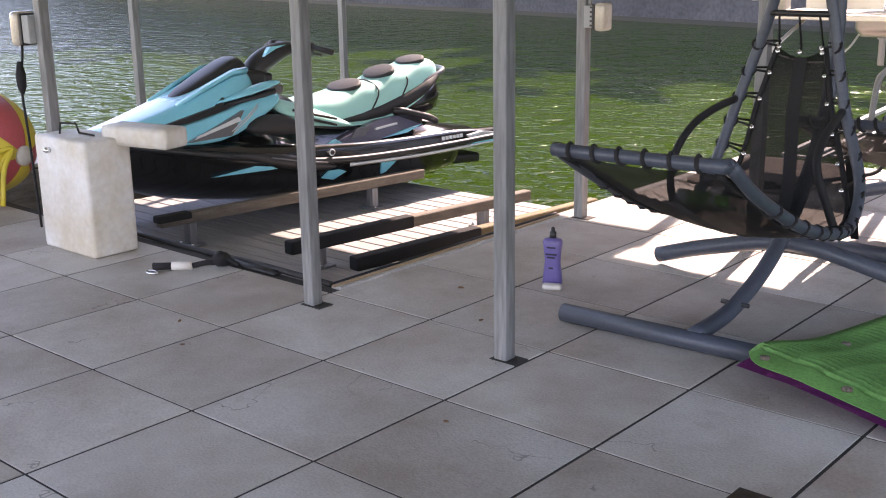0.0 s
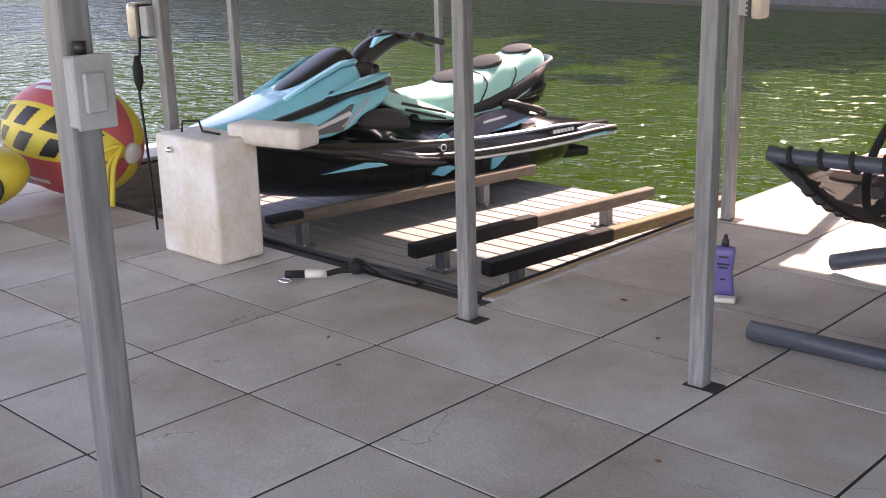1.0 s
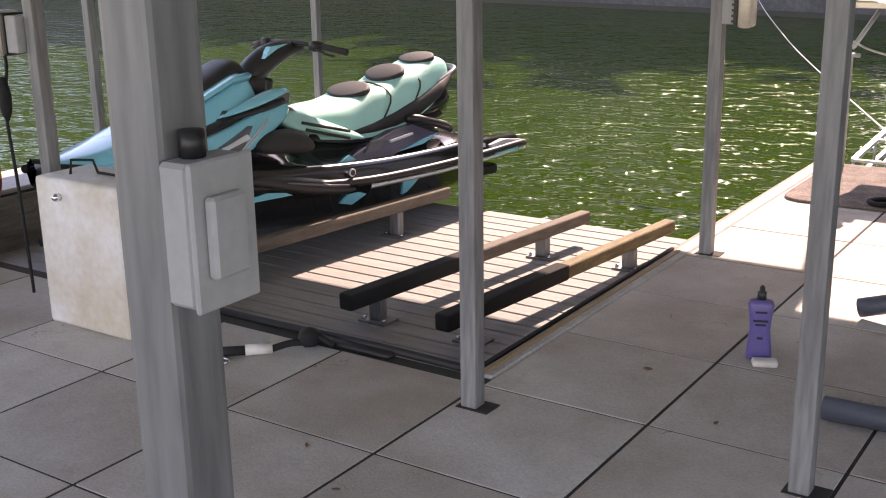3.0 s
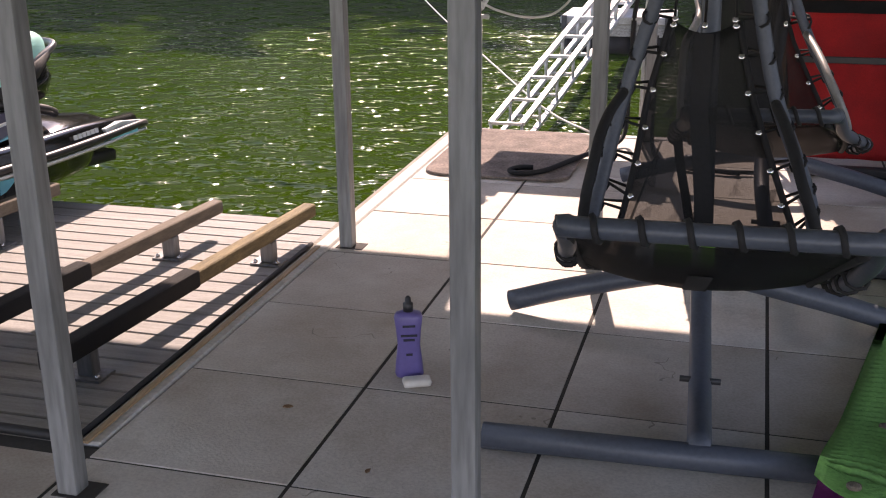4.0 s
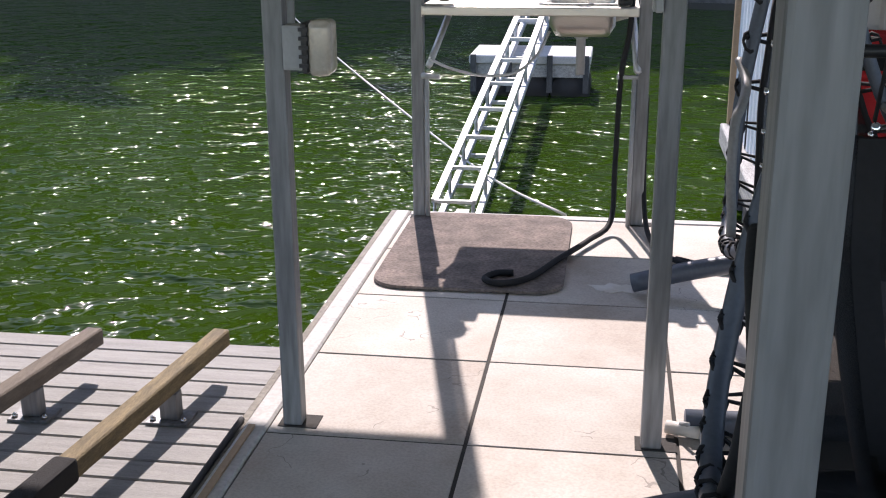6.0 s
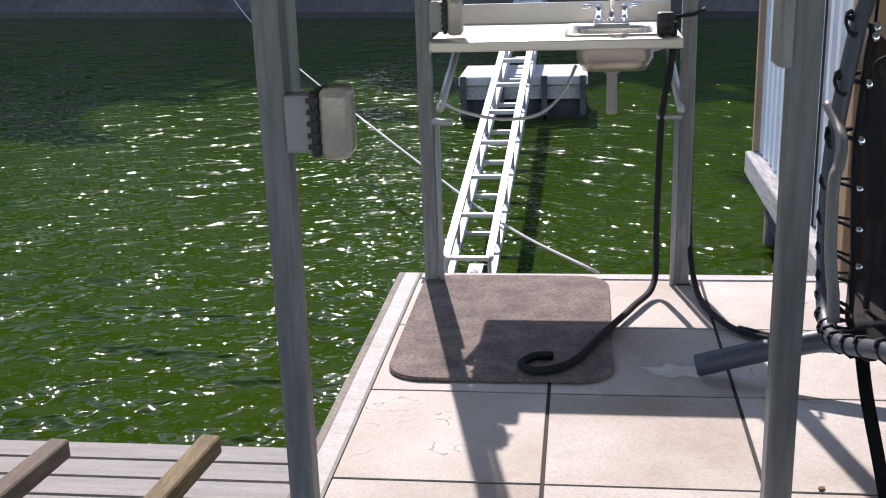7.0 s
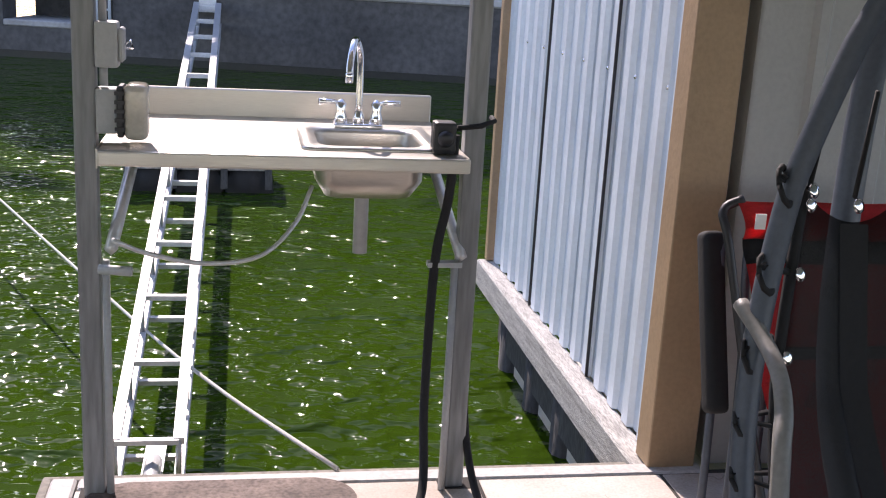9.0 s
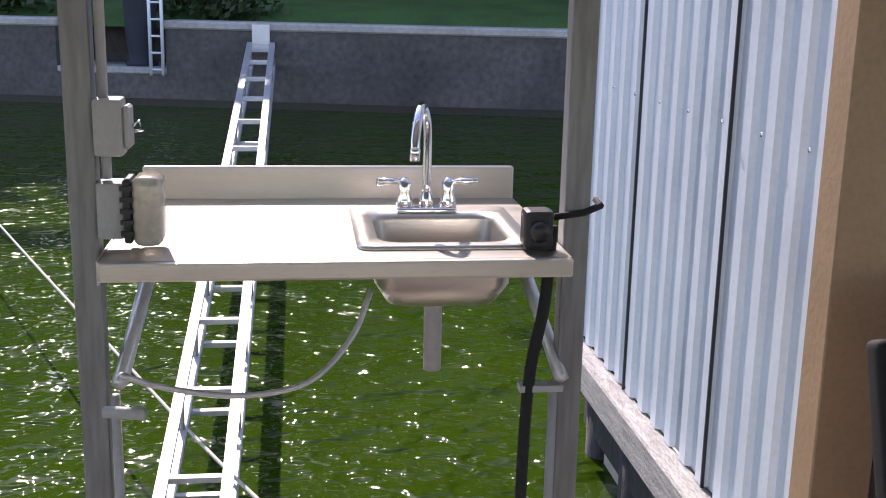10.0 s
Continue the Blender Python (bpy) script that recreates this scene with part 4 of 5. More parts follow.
    for s in (-1, 1):
        part("grip", pipe([(s * 0.28, 1.815, 0.932), (s * 0.44, 1.865, 0.905)], 0.021, 10), SEAT_BLACK, steer, "black rubber grip")
        part("lever", pipe([(s * 0.24, 1.77, 0.925), (s * 0.34, 1.77, 0.895), (s * 0.40, 1.80, 0.88)], 0.008, 6), BLACK_PLASTIC, steer)
        part("switch_pod", box(s * 0.23 - 0.035, s * 0.23 + 0.035, 1.76, 1.85, 0.90, 0.965, bevel=0.014), BLACK_PLASTIC, steer)
    part("dash", box(-0.13, 0.13, 1.30, 1.5, 0.64, 0.76, bevel=0.03, seg=2), BLACK_PLASTIC, ski)
    skin("tank_cover", [[(-0.24, 1.36, 0.52), (-0.17, 1.36, 0.66), (0.17, 1.36, 0.66), (0.24, 1.36, 0.52)], [(-0.25, 1.6, 0.44), (-0.17, 1.6, 0.62), (0.17, 1.6, 0.62), (0.25, 1.6, 0.44)], [(-0.2, 1.82, 0.42), (-0.13, 1.82, 0.53), (0.13, 1.82, 0.53), (0.2, 1.82, 0.42)]], HULL_GREY, "dark glossy storage lid")
    return ski


ski = jet_ski()
ski.matrix_basis = pose(-6.755, 3.812, -0.005, -3.4, 0, -7.5)

# ---- things by the slip ----
blk = thing("float_block", "stained white plastic float block standing on the slabs", "float block")
bm = box(-5.475, -4.995, 2.935, 3.20, 0.002, 0.605, bevel=0.02, seg=2)
part("body", bm, PLASTIC_WHITE, blk)
part("arm", box(-5.12, -4.68, 3.12, 3.29, 0.52, 0.625, bevel=0.025, seg=2, m=Matrix.Translation((-5.0, 3.2, 0.56)) @ Matrix.Rotation(radians(12), 4, "Z") @ Matrix.Translation((5.0, -3.2, -0.52))), PLASTIC_WHITE, blk, "white plastic arm on the block")
part("handle", pipe([(-5.36, 3.02, 0.60), (-5.36, 3.03, 0.66), (-5.28, 3.07, 0.66), (-5.27, 3.08, 0.61), (-5.1, 3.06, 0.615)], 0.006, 6), CORD, blk, "thin black wire handle")
part("eye_bolt", lathe([(0.016, 0), (0.016, 0.02), (0.008, 0.03)], 10, pose(-5.33, 2.935, 0.535, 90, 0, 0)), CHROME, blk)
hook = thing("tow_hook", "black strap with a steel snap hook lying on the slabs", "hook")
part("strap", pipe([(-4.37, 3.26, 0.025), (-4.42, 3.2, 0.03), (-4.46, 3.14, 0.02)], 0.014, 8, smooth=4), CORD, hook)
part("knot", lathe([(0.01, -0.05), (0.035, -0.03), (0.04, 0.02), (0.015, 0.05)], 10, pose(-4.38, 3.26, 0.042, 70, 20, 0)), CORD, hook)
part("knot", pipe([(-4.30, 3.30, 0.012), (-4.36, 3.27, 0.05), (-4.45, 3.30, 0.012)], 0.013, 8, smooth=4), CORD, hook)
part("sleeve", pipe([(-4.46, 3.14, 0.022), (-4.53, 3.07, 0.022)], 0.021, 10), PLASTIC_WHITE, hook, "white plastic sleeve")
part("grip", pipe([(-4.53, 3.07, 0.022), (-4.60, 3.01, 0.022)], 0.018, 10), CORD, hook)
part("ring", pipe([(-4.56 + 0.035 * math.cos(a), 2.975 + 0.022 * math.sin(a), 0.008) for a in [k * 0.5236 for k in range(13)]], 0.006, 6), CHROME, hook)


def ellipsoid(a, b, c, pick, n=40, k=24, m=None):
    """Faces of an ellipsoid grid for which pick(longitude, latitude) is true."""
    bm = bmesh.new()
    grid = [[bm.verts.new((a * math.cos(2 * math.pi * i / n) * math.cos(math.pi * (j / k - 0.5)), b * math.sin(2 * math.pi * i / n) * math.cos(math.pi * (j / k - 0.5)), c * math.sin(math.pi * (j / k - 0.5)))) for i in range(n)] for j in range(1, k)]
    for j in range(k - 2):
        for i in range(n):
            if pick((i + 0.5) / n, (j + 1.5) / k):
                bm.faces.new((grid[j][i], grid[j][(i + 1) % n], grid[j + 1][(i + 1) % n], grid[j + 1][i]))
    for v in [v for v in bm.verts if not v.link_faces]:
        bm.verts.remove(v)
    if m:
        bmesh.ops.transform(bm, matrix=m, verts=bm.verts)
    return bm


def islands(bm):
    """The connected pieces of a mesh, each as a mesh of its own."""
    seen, out = set(), []
    for f0 in bm.faces:
        if f0 in seen:
            continue
        todo, group = [f0], []
        seen.add(f0)
        while todo:
            f = todo.pop()
            group.append(f)
            for e in f.edges:
                for g in e.link_faces:
                    if g not in seen:
                        seen.add(g)
                        todo.append(g)
        b, made = bmesh.new(), {}
        for f in group:
            b.faces.new([made.setdefault(v, None) or made.update({v: b.verts.new(v.co)}) or made[v] for v in f.verts])
        out.append(b)
    bm.free()
    return out


def towable(name, label, at, m, a, b, c, spec):
    t = thing(name, label, "inflatable", "towable tubes on the dock", at=at)
    for nm, material, pick, grow, lab in spec:
        bm = ellipsoid(a * grow, b * grow, c * grow, pick, 260, 190, m)
        for piece in islands(bm) if nm in ("check", "yellow_band") else (bm,):
            part(nm, piece, material, t, lab)
    return t


yel = lambda u, v: u < 0.075 or u >= 0.925 or 0.25 <= u < 0.40 or 0.60 <= u < 0.75
cu = lambda u: u if u < 0.5 else u - 1
checks = lambda u, v: abs(cu(u)) < 0.062 and abs(cu(u)) > 0.007 and 0.16 < v < 0.86 and ((v + cu(u) * 0.9 + (0.07 if cu(u) < 0 else 0.0)) * 6.6) % 1.0 < 0.5
AXIS = Vector((0.90, 0.255, -0.14)).normalized()
FACE = Vector((5.6, -3.3, 0.75))
FACE = (FACE - AXIS * FACE.dot(AXIS)).normalized()
SIDE = AXIS.cross(FACE)
M_BALL = Matrix((FACE, SIDE, AXIS)).transposed().to_4x4()
ball = towable("towable_tube", "red and yellow inflatable towable tube with black warning checks", (-7.02, 3.32, 0.365), M_BALL, 0.355, 0.355, 0.475,
               (("skin", BALL_RED, lambda u, v: True, 1.0, "red vinyl skin"), ("yellow_band", BALL_YELLOW, yel, 1.006, "yellow vinyl band"), ("check", BALL_BLACK, checks, 1.012, "black checks")))
part("valve_boss", lathe([(0.065, 0), (0.062, 0.03), (0.03, 0.035)], 18, M_BALL @ pose(0, 0, 0.462)), PLASTIC_WHITE, ball, "pale round valve boss")
for dx in (0.0, 0.06):
    part("strap", pipe([M_BALL @ Vector((0.20, 0.03, 0.41)), M_BALL @ Vector((0.11, -0.03, 0.475)), (0.47 + dx, -0.05, -0.12), (0.50 + dx, -0.10, -0.34)], 0.016, 6, smooth=4), BALL_YELLOW, ball, "yellow webbing strap")
for u0, v0, w in ((0.15, 0.34, 0.22), (0.17, 0.68, 0.08), (0.87, 0.40, 0.30), (0.83, 0.30, 0.2)):
    part("lettering_bar", ellipsoid(0.3585, 0.3585, 0.4795, lambda u, v: u0 - 0.012 <= u < u0 + 0.012 and v0 < v < v0 + w, 64, 48, M_BALL), RAIL_WHITE, ball, "white printed bar")
M_T2 = Matrix.Rotation(radians(38), 4, "Z") @ Matrix.Rotation(radians(84), 4, "Y")
chk2 = lambda u, v: (int(u * 24) + int(v * 22)) % 2 == 0 and 0.50 < v < 0.74
tube2 = towable("towable_tube", "yellow inflatable tube with a black and white chequered band", (-7.05, 2.42, 0.235), M_T2, 0.235, 0.30, 0.60,
                (("skin", BALL_YELLOW, lambda u, v: v < 0.50 or v > 0.74, 1.0, "yellow vinyl skin"), ("white_end", PLASTIC_WHITE, lambda u, v: 0.50 < v < 0.74, 1.0, "white vinyl band"), ("check", BALL_BLACK, chk2, 1.006, "black checks")))
part("round_patch", lathe([(0.10, 0), (0.10, 0.012), (0.085, 0.016)], 20, pose(0.47, 0.115, 0.0, 0, 84, -22)), BALL_BLACK, tube2, "black round patch")
for q in range(2):
    bm = plate([(0, 0)] + [(0.078 * math.cos(q * math.pi + a * 0.26), 0.078 * math.sin(q * math.pi + a * 0.26)) for a in range(7)], 0.017, 0.021)
    bmesh.ops.transform(bm, matrix=pose(0.47, 0.115, 0.0, 0, 84, -22), verts=bm.verts)
    part("patch_wedge", bm, BALL_YELLOW, tube2, smooth=False)
yr = thing("yellow_rope", "frayed orange yellow rope tied round the post", "rope")
part("knot", lathe([(0.03, -0.05), (0.075, -0.02), (0.07, 0.03), (0.03, 0.06)], 12, pose(-7.86, 3.05, 0.70)), ORANGE_ROPE, yr)
for k in range(7):
    a = -1.6 + k * 0.5
    part("strand", pipe([(-7.84, 3.02, 0.70), (-7.84 + 0.25 * math.sin(a), 2.98, 0.74 - 0.04 * k), (-7.84 + 0.34 * math.sin(a), 2.95, 0.60 - 0.08 * k), (-7.84 + 0.3 * math.sin(a), 2.95, 0.15 + 0.05 * (k % 3))], 0.012, 6, smooth=4), ORANGE_ROPE, yr)

bottle = thing("lotion_bottle", "purple plastic lotion bottle with a black pump cap", "bottle", at=(-2.93, 4.03, 0))
rows = []
for z, w, d in ((0.002, 0.042, 0.026), (0.01, 0.046, 0.03), (0.05, 0.043, 0.029), (0.11, 0.036, 0.026), (0.16, 0.04, 0.028), (0.205, 0.046, 0.03), (0.217, 0.04, 0.026), (0.224, 0.016, 0.016)):
    rows.append([(w * math.copysign(abs(math.cos(a)) ** 0.7, math.cos(a)), d * math.copysign(abs(math.sin(a)) ** 0.7, math.sin(a)), z) for a in [k * math.pi / 10 for k in range(20)]])
part("body", loft(rows, closed=True, cap=True), PURPLE, bottle)
part("cap", lathe([(0.016, 0.222), (0.016, 0.25), (0.010, 0.254), (0.009, 0.268), (0.004, 0.274)], 14), BLACK_PLASTIC, bottle, "black pump cap")
for z, w in ((0.182, 0.02), (0.15, 0.026), (0.135, 0.018), (0.085, 0.01)):
    part("label_bar", box(-w, w, -0.0325, -0.0275, z - 0.003, z + 0.003), DARK_BLUE, bottle, smooth=False)
bottle.rotation_euler = (0, 0, radians(20))
solid("soap_bar", box(-0.045, 0.045, -0.025, 0.025, 0.001, 0.026, bevel=0.011, seg=2, m=pose(-2.885, 3.965, 0, 0, 0, 25)), PLASTIC_WHITE, "small white bar beside the purple bottle", "soap bar", smooth=True)


# ---- hanging chaise ----
def chaise(fr=0.40, fz=0.0, bx=0.0, turn=0.09, back=0.0, swing=0.0, left_arm=None):
    """A hanging lounge chair; fr and fz place the free front end of its seat, swing turns the mast."""
    cx = (fr - 0.285) / 2
    c = thing("hanging_chaise", "grey steel hanging lounge chair with laced black mesh", "lounge chair", "hanging lounge chairs")
    part("base_bar", pipe([(bx - 0.54, -0.95, 0.04), (bx + 0.50, -0.91, 0.04)], 0.038, 14), TUBE_GREY, c)
    part("base_arc", pipe([(bx - 0.68, 0.12 - 0.68 * turn + back, 0.045), (bx - 0.4, 0.10 - 0.4 * turn + back, 0.13), (bx - 0.02, 0.08 + back, 0.205), (bx + 0.36, 0.10 + 0.36 * turn + back, 0.13), (bx + 0.66, 0.12 + 0.66 * turn + back, 0.045)], 0.038, 14, smooth=6), TUBE_GREY, c)
    part("mast", pipe([(bx + 0.05, -0.93, 0.06), (bx + 0.03, -0.55, 0.08), (bx, -0.1, 0.24), (bx * 0.7 - 0.03 + swing * 0.4, 0.32, 0.62), (-0.05 + swing, 0.50, 1.15), (-0.06 + swing, 0.40, 1.72), (-0.06 + swing * 0.4, 0.05, 2.06), (-0.06, -0.3, 2.06)], 0.034, 14, smooth=6), TUBE_GREY, c)
    part("clamp_bolt", pipe([(bx - 0.03, -0.55, 0.09), (bx + 0.09, -0.55, 0.09)], 0.01, 8), BLACK_PLASTIC, c)
    side = {-1: [(-0.255, -1.40, 0.815 + fz), (-0.285, -1.15, 0.69 + fz * 0.6), (-0.355, -0.75, 0.52), (-0.385, -0.42, 0.41), (-0.375, -0.2, 0.40), (-0.35, -0.05, 0.55), (-0.29, 0.04, 0.85), (-0.19, 0.08, 1.2)], 1: [(fr - 0.005, -1.40, 0.835 + fz), (fr * 0.7 + 0.106, -1.15, 0.68 + fz * 0.6), (0.375, -0.75, 0.50), (0.365, -0.42, 0.41), (0.345, -0.2, 0.40), (0.31, -0.05, 0.55), (0.185, 0.04, 0.85), (0.10, 0.08, 1.2)]}
    skew = lambda p: cx * max(0.0, min(1.0, (-p.y - 0.8) / 0.6)) - 0.052 * max(0.0, min(1.0, (p.z - 0.42) / 0.4)) * (p.y > -0.3)
    for s in (-1, 1):
        part("side_frame", pipe(side[s] + [(-0.03 + s * 0.05, 0.03, 1.6), (-0.02 + s * 0.02, -0.2, 1.98)], 0.024, 12, smooth=6), TUBE_GREY, c)
        arm = [(0.365, -0.38, 0.42), (0.355, -0.43, 0.52), (0.345, -0.44, 0.61), (0.332, -0.41, 0.69), (0.326, -0.30, 0.765), (0.316, -0.15, 0.81), (0.295, 0.01, 0.84)] if s < 0 else [(0.345, -0.38, 0.42), (0.325, -0.43, 0.53), (0.298, -0.44, 0.61), (0.270, -0.41, 0.68), (0.245, -0.31, 0.745), (0.218, -0.15, 0.79), (0.19, 0.01, 0.82)]
        if s < 0 and left_arm:
            arm = left_arm
        part("armrest", pipe([(s * x, y, z) for x, y, z in arm], 0.017, 10, smooth=6), CORD, c, "black foam armrest")
    part("front_bar", pipe([(-0.258, -1.392, 0.812 + fz), (-0.245, -1.415, 0.823 + fz), (-0.215, -1.425, 0.822 + fz), (fr - 0.06, -1.43, 0.832 + fz), (fr - 0.02, -1.42, 0.832 + fz), (fr - 0.004, -1.395, 0.835 + fz)], 0.024, 14, smooth=4), TUBE_GREY, c)
    if not left_arm:
        part("spreader", pipe([(-0.185, 0.07, 1.215), (0.095, 0.07, 1.215)], 0.014, 8), BLACK_PLASTIC, c, "black spreader bar")
    prof = [(-1.40, 0.80 + fz, fr / 2 + 0.10), (-1.1, 0.665 + fz * 0.5, fr / 4 + 0.205), (-0.8, 0.52, 0.30), (-0.5, 0.41, 0.31), (-0.25, 0.38, 0.31), (-0.08, 0.42, 0.28), (0.02, 0.60, 0.225), (0.08, 0.84, 0.165), (0.12, 1.07, 0.108)]
    rows = []
    pts = spline([(w, y, z) for y, z, w in prof], 4)
    for p in pts:
        rows.append([(p.x * f + skew(p), p.y, p.z - 0.045 * (1 - f * f) * min(1.0, 0.15 + (p.y + 1.42) / 0.35)) for f in [k / 6 - 1 for k in range(13)]])
    bm = loft(rows)
    bmesh.ops.solidify(bm, geom=bm.faces[:], thickness=0.003)
    part("mesh_seat", bm, FABRIC, c, "black open mesh fabric")
    for s in (-1, 1):
        part("hem", pipe([(s * p.x + skew(p), p.y, p.z) for p in pts], 0.012, 6), CORD, c)
        tube = spline(side[s], 6)
        for k in range(8, len(tube) - 2, 2):
            q = tube[k]
            near = min(pts, key=lambda p: (Vector((s * p.x + skew(p), p.y, p.z)) - q).length)
            e = Vector((s * near.x + skew(near), near.y, near.z))
            d = (q - e).normalized()
            if k >= 18 or k % 4 == 0:
                part("lace", pipe([e - d * 0.01, q + d * 0.026 + Vector((0, 0, 0.01)), e + Vector((0, 0.03, 0.02))], 0.006, 5), CORD, c)
            if q.z > 0.55 and q.y > -0.3:
                part("grommet", lathe([(0.011, 0), (0.011, 0.004), (0.005, 0.005)], 10, Matrix.Translation(e + Vector((-s * 0.012, -0.014, 0.0))) @ Matrix.Rotation(radians(70), 4, "X")), CHROME, c)
            ring = [q + 0.029 * (math.cos(a) * d + math.sin(a) * Vector((0, 0.6, 0.8))) for a in [j * math.pi / 4 for j in range(9)]]
            part("lace_ring", pipe(ring, 0.0055, 5), CORD, c)
    for k in range(6):
        x = -0.20 + k * (fr + 0.19) / 6
        part("bar_lace", pipe([Vector((x + 0.035 * a / 6.28, -1.427, 0.822 + 0.012 * (x + 0.2) / (fr + 0.2) + fz)) + 0.028 * Vector((0, math.cos(a), math.sin(a))) for a in [j * math.pi / 4 for j in range(9)]], 0.008, 5), CORD, c)
    for x in (-0.1, 0.0, 0.1):
        part("grommet", lathe([(0.011, 0), (0.011, 0.004), (0.005, 0.005)], 10, pose(x - 0.052, 0.105, 1.05, 75, 0, 0)), CHROME, c)
        part("top_lace", pipe([(x - 0.052, 0.12, 1.06), (x * 0.9 - 0.05, 0.07, 1.21)], 0.005, 5), CORD, c)
    part("centre_strap", loft([[(skew(p) - 0.03, p.y - 0.004, p.z - 0.047), (skew(p) + 0.03, p.y - 0.004, p.z - 0.047)] for p in pts[4:]]), CORD, c, "black centre strap")
    return c


ch1 = chaise()
ch1.location = (-2.05, 4.58, 0)
ch2 = chaise(0.25, -0.09, 0.0, -0.03, 0.12, 0.14, [(0.375, -0.3, 0.42), (0.37, -0.24, 0.58), (0.341, -0.19, 0.78), (0.312, -0.14, 0.835), (0.287, -0.07, 0.877), (0.277, 0.01, 0.912), (0.289, 0.09, 0.962)])
ch2.location = (-1.865, 6.24, 0.0)
for o in ch2.children:
    # the second seat hangs askew and its mesh reaches higher
    if not o.name.startswith(("base", "mast", "clamp")):
        for v in o.data.vertices:
            v.co.x -= 0.09 * max(0.0, min(1.0, (v.co.z - 0.50) / 0.7)) * max(0.0, min(1.0, (2.0 - v.co.z) / 0.5))
    if o.name.startswith(("mesh", "hem", "centre", "grommet", "top_lace", "lace")):
        for v in o.data.vertices:
            v.co.z += 0.42 * max(0.0, v.co.z - 0.8)
    if o.name.startswith("armrest"):
        o.data = o.data.copy()
        o.data.materials[0] = ARM_GREY
        tagged(o, "worn bare grey armrest tube")
tagged(ch2, "grey hanging lounge chair with black mesh beside the folded chairs")

# things on the seat
can = thing("lotion_bottle", "green and white sunscreen bottle lying on the mesh seat", "bottle")
mm = pose(-2.16, 3.865, 0.538, 0, 90, 0)
part("body", lathe([(0.03, 0.0), (0.035, 0.01), (0.035, 0.15), (0.03, 0.158)], 20, mm), SUNLOTION, can, "green label")
part("cap", lathe([(0.03, -0.05), (0.036, -0.045), (0.036, -0.002)], 20, mm), PLASTIC_WHITE, can, "white cap")
part("label_bar", lathe([(0.0352, 0.10), (0.0356, 0.101), (0.0356, 0.12), (0.0352, 0.121)], 20, mm), PLASTIC_WHITE, can)
rows = [[(-1.96 + 0.02 * i, 3.68 + 0.03 * j, 0.53 + 0.03 * (5 - j) / 5 + 0.012 * noise.noise((i * 0.4, j * 0.5, 2)) + 0.01 * (i % 2)) for i in range(12)] for j in range(5)]
bm = loft(rows)
bmesh.ops.solidify(bm, geom=bm.faces[:], thickness=0.008)
solid("folded_cloth", bm, PALE_CLOTH, "pale blue cloth lying on the mesh seat", "cloth", smooth=True)

strap = [(-2.235, 5.68, 0.50), (-2.21, 5.67, 0.34), (-2.17, 5.65, 0.16), (-2.14, 5.62, 0.012)]
bm = loft([[(p.x - 0.019, p.y - 0.008, p.z), (p.x + 0.019, p.y + 0.008, p.z)] for p in spline(strap, 6)])
bmesh.ops.solidify(bm, geom=bm.faces[:], thickness=0.003)
solid("webbing_strap", bm, CORD, "black webbing strap hanging from the lounge chair frame", "strap", smooth=True)
fit = thing("hose_fitting", "pale plastic hose valve lying by the post foot", "hose fitting")
part("body", pipe([(-2.46, 5.28, 0.025), (-2.36, 5.25, 0.025)], 0.02, 10), PLASTIC_WHITE, fit)
part("lever", pipe([(-2.42, 5.265, 0.045), (-2.40, 5.23, 0.06)], 0.007, 6), BOX_GREY, fit)
part("collar", pipe([(-2.36, 5.25, 0.026), (-2.335, 5.243, 0.026)], 0.024, 10), BOX_GREY, fit)

# ---- green foam mat ----
fm = thing("foam_mat", "ribbed green foam water mat, magenta underside, partly rolled", "foam mat", at=(-1.735, 3.44, 0))
fm.rotation_euler = (0, 0, radians(-12.5))
W, L, R = 1.45, 1.80, 0.125
bm = bmesh.new()
rows = []
n = 560
over_bar = lambda x, v: 0.062 * math.exp(-((v - 0.14) / 0.24) ** 2) * max(0.0, min(1.0, (0.75 - x) / 0.5))
for k in range(n + 1):
    v = k / n * (L + 4.6 * R)
    lift = 0.055
    if v < L:
        y, z, ny, nz = v, lift, 0.0, 1.0
    else:
        a = (v - L) / R
        y, z = L + R * math.sin(a), 0.055 + R * (1 - math.cos(a))
        ny, nz = -math.sin(a), math.cos(a)
    row = []
    for i in range(49):
        x = W * i / 48
        w = 0.0085 * math.sin(v * 2 * math.pi / 0.036 + 1.3 * math.sin(x * 42)) if 0.06 < x < W - 0.06 and v > 0.09 else 0
        cornr = 0.09 * max(0, 1 - x / 0.14) ** 2 * max(0, 1 - v / 0.2)
        row.append((x, y + ny * w + cornr, z + nz * w + (over_bar(x, v) if v < L else 0)))
    rows.append(row)
top = loft(rows)
bmesh.ops.solidify(top, geom=top.faces[:], thickness=0.03)
part("green_layer", top, MAT_GREEN, fm, "ribbed green foam sheet")
rows = [[(W * i / 12 + 0.01, v, 0.022 + over_bar(W * i / 12, v)) for i in range(13)] for v in [L * k / 40 + 0.01 for k in range(41)]]
bm = loft(rows)
bmesh.ops.solidify(bm, geom=bm.faces[:], thickness=-0.018)
part("magenta_layer", bm, MAT_PINK, fm, "magenta foam underside")
part("roll_core", lathe([(R * 0.80, 0.02), (R * 0.82, 0.03), (R * 0.82, W - 0.03), (R * 0.78, W - 0.02)], 24, Matrix.Translation((0, L, 0.055 + R)) @ Matrix.Rotation(radians(90), 4, "Y")), MAT_GREEN, fm, "rolled end")
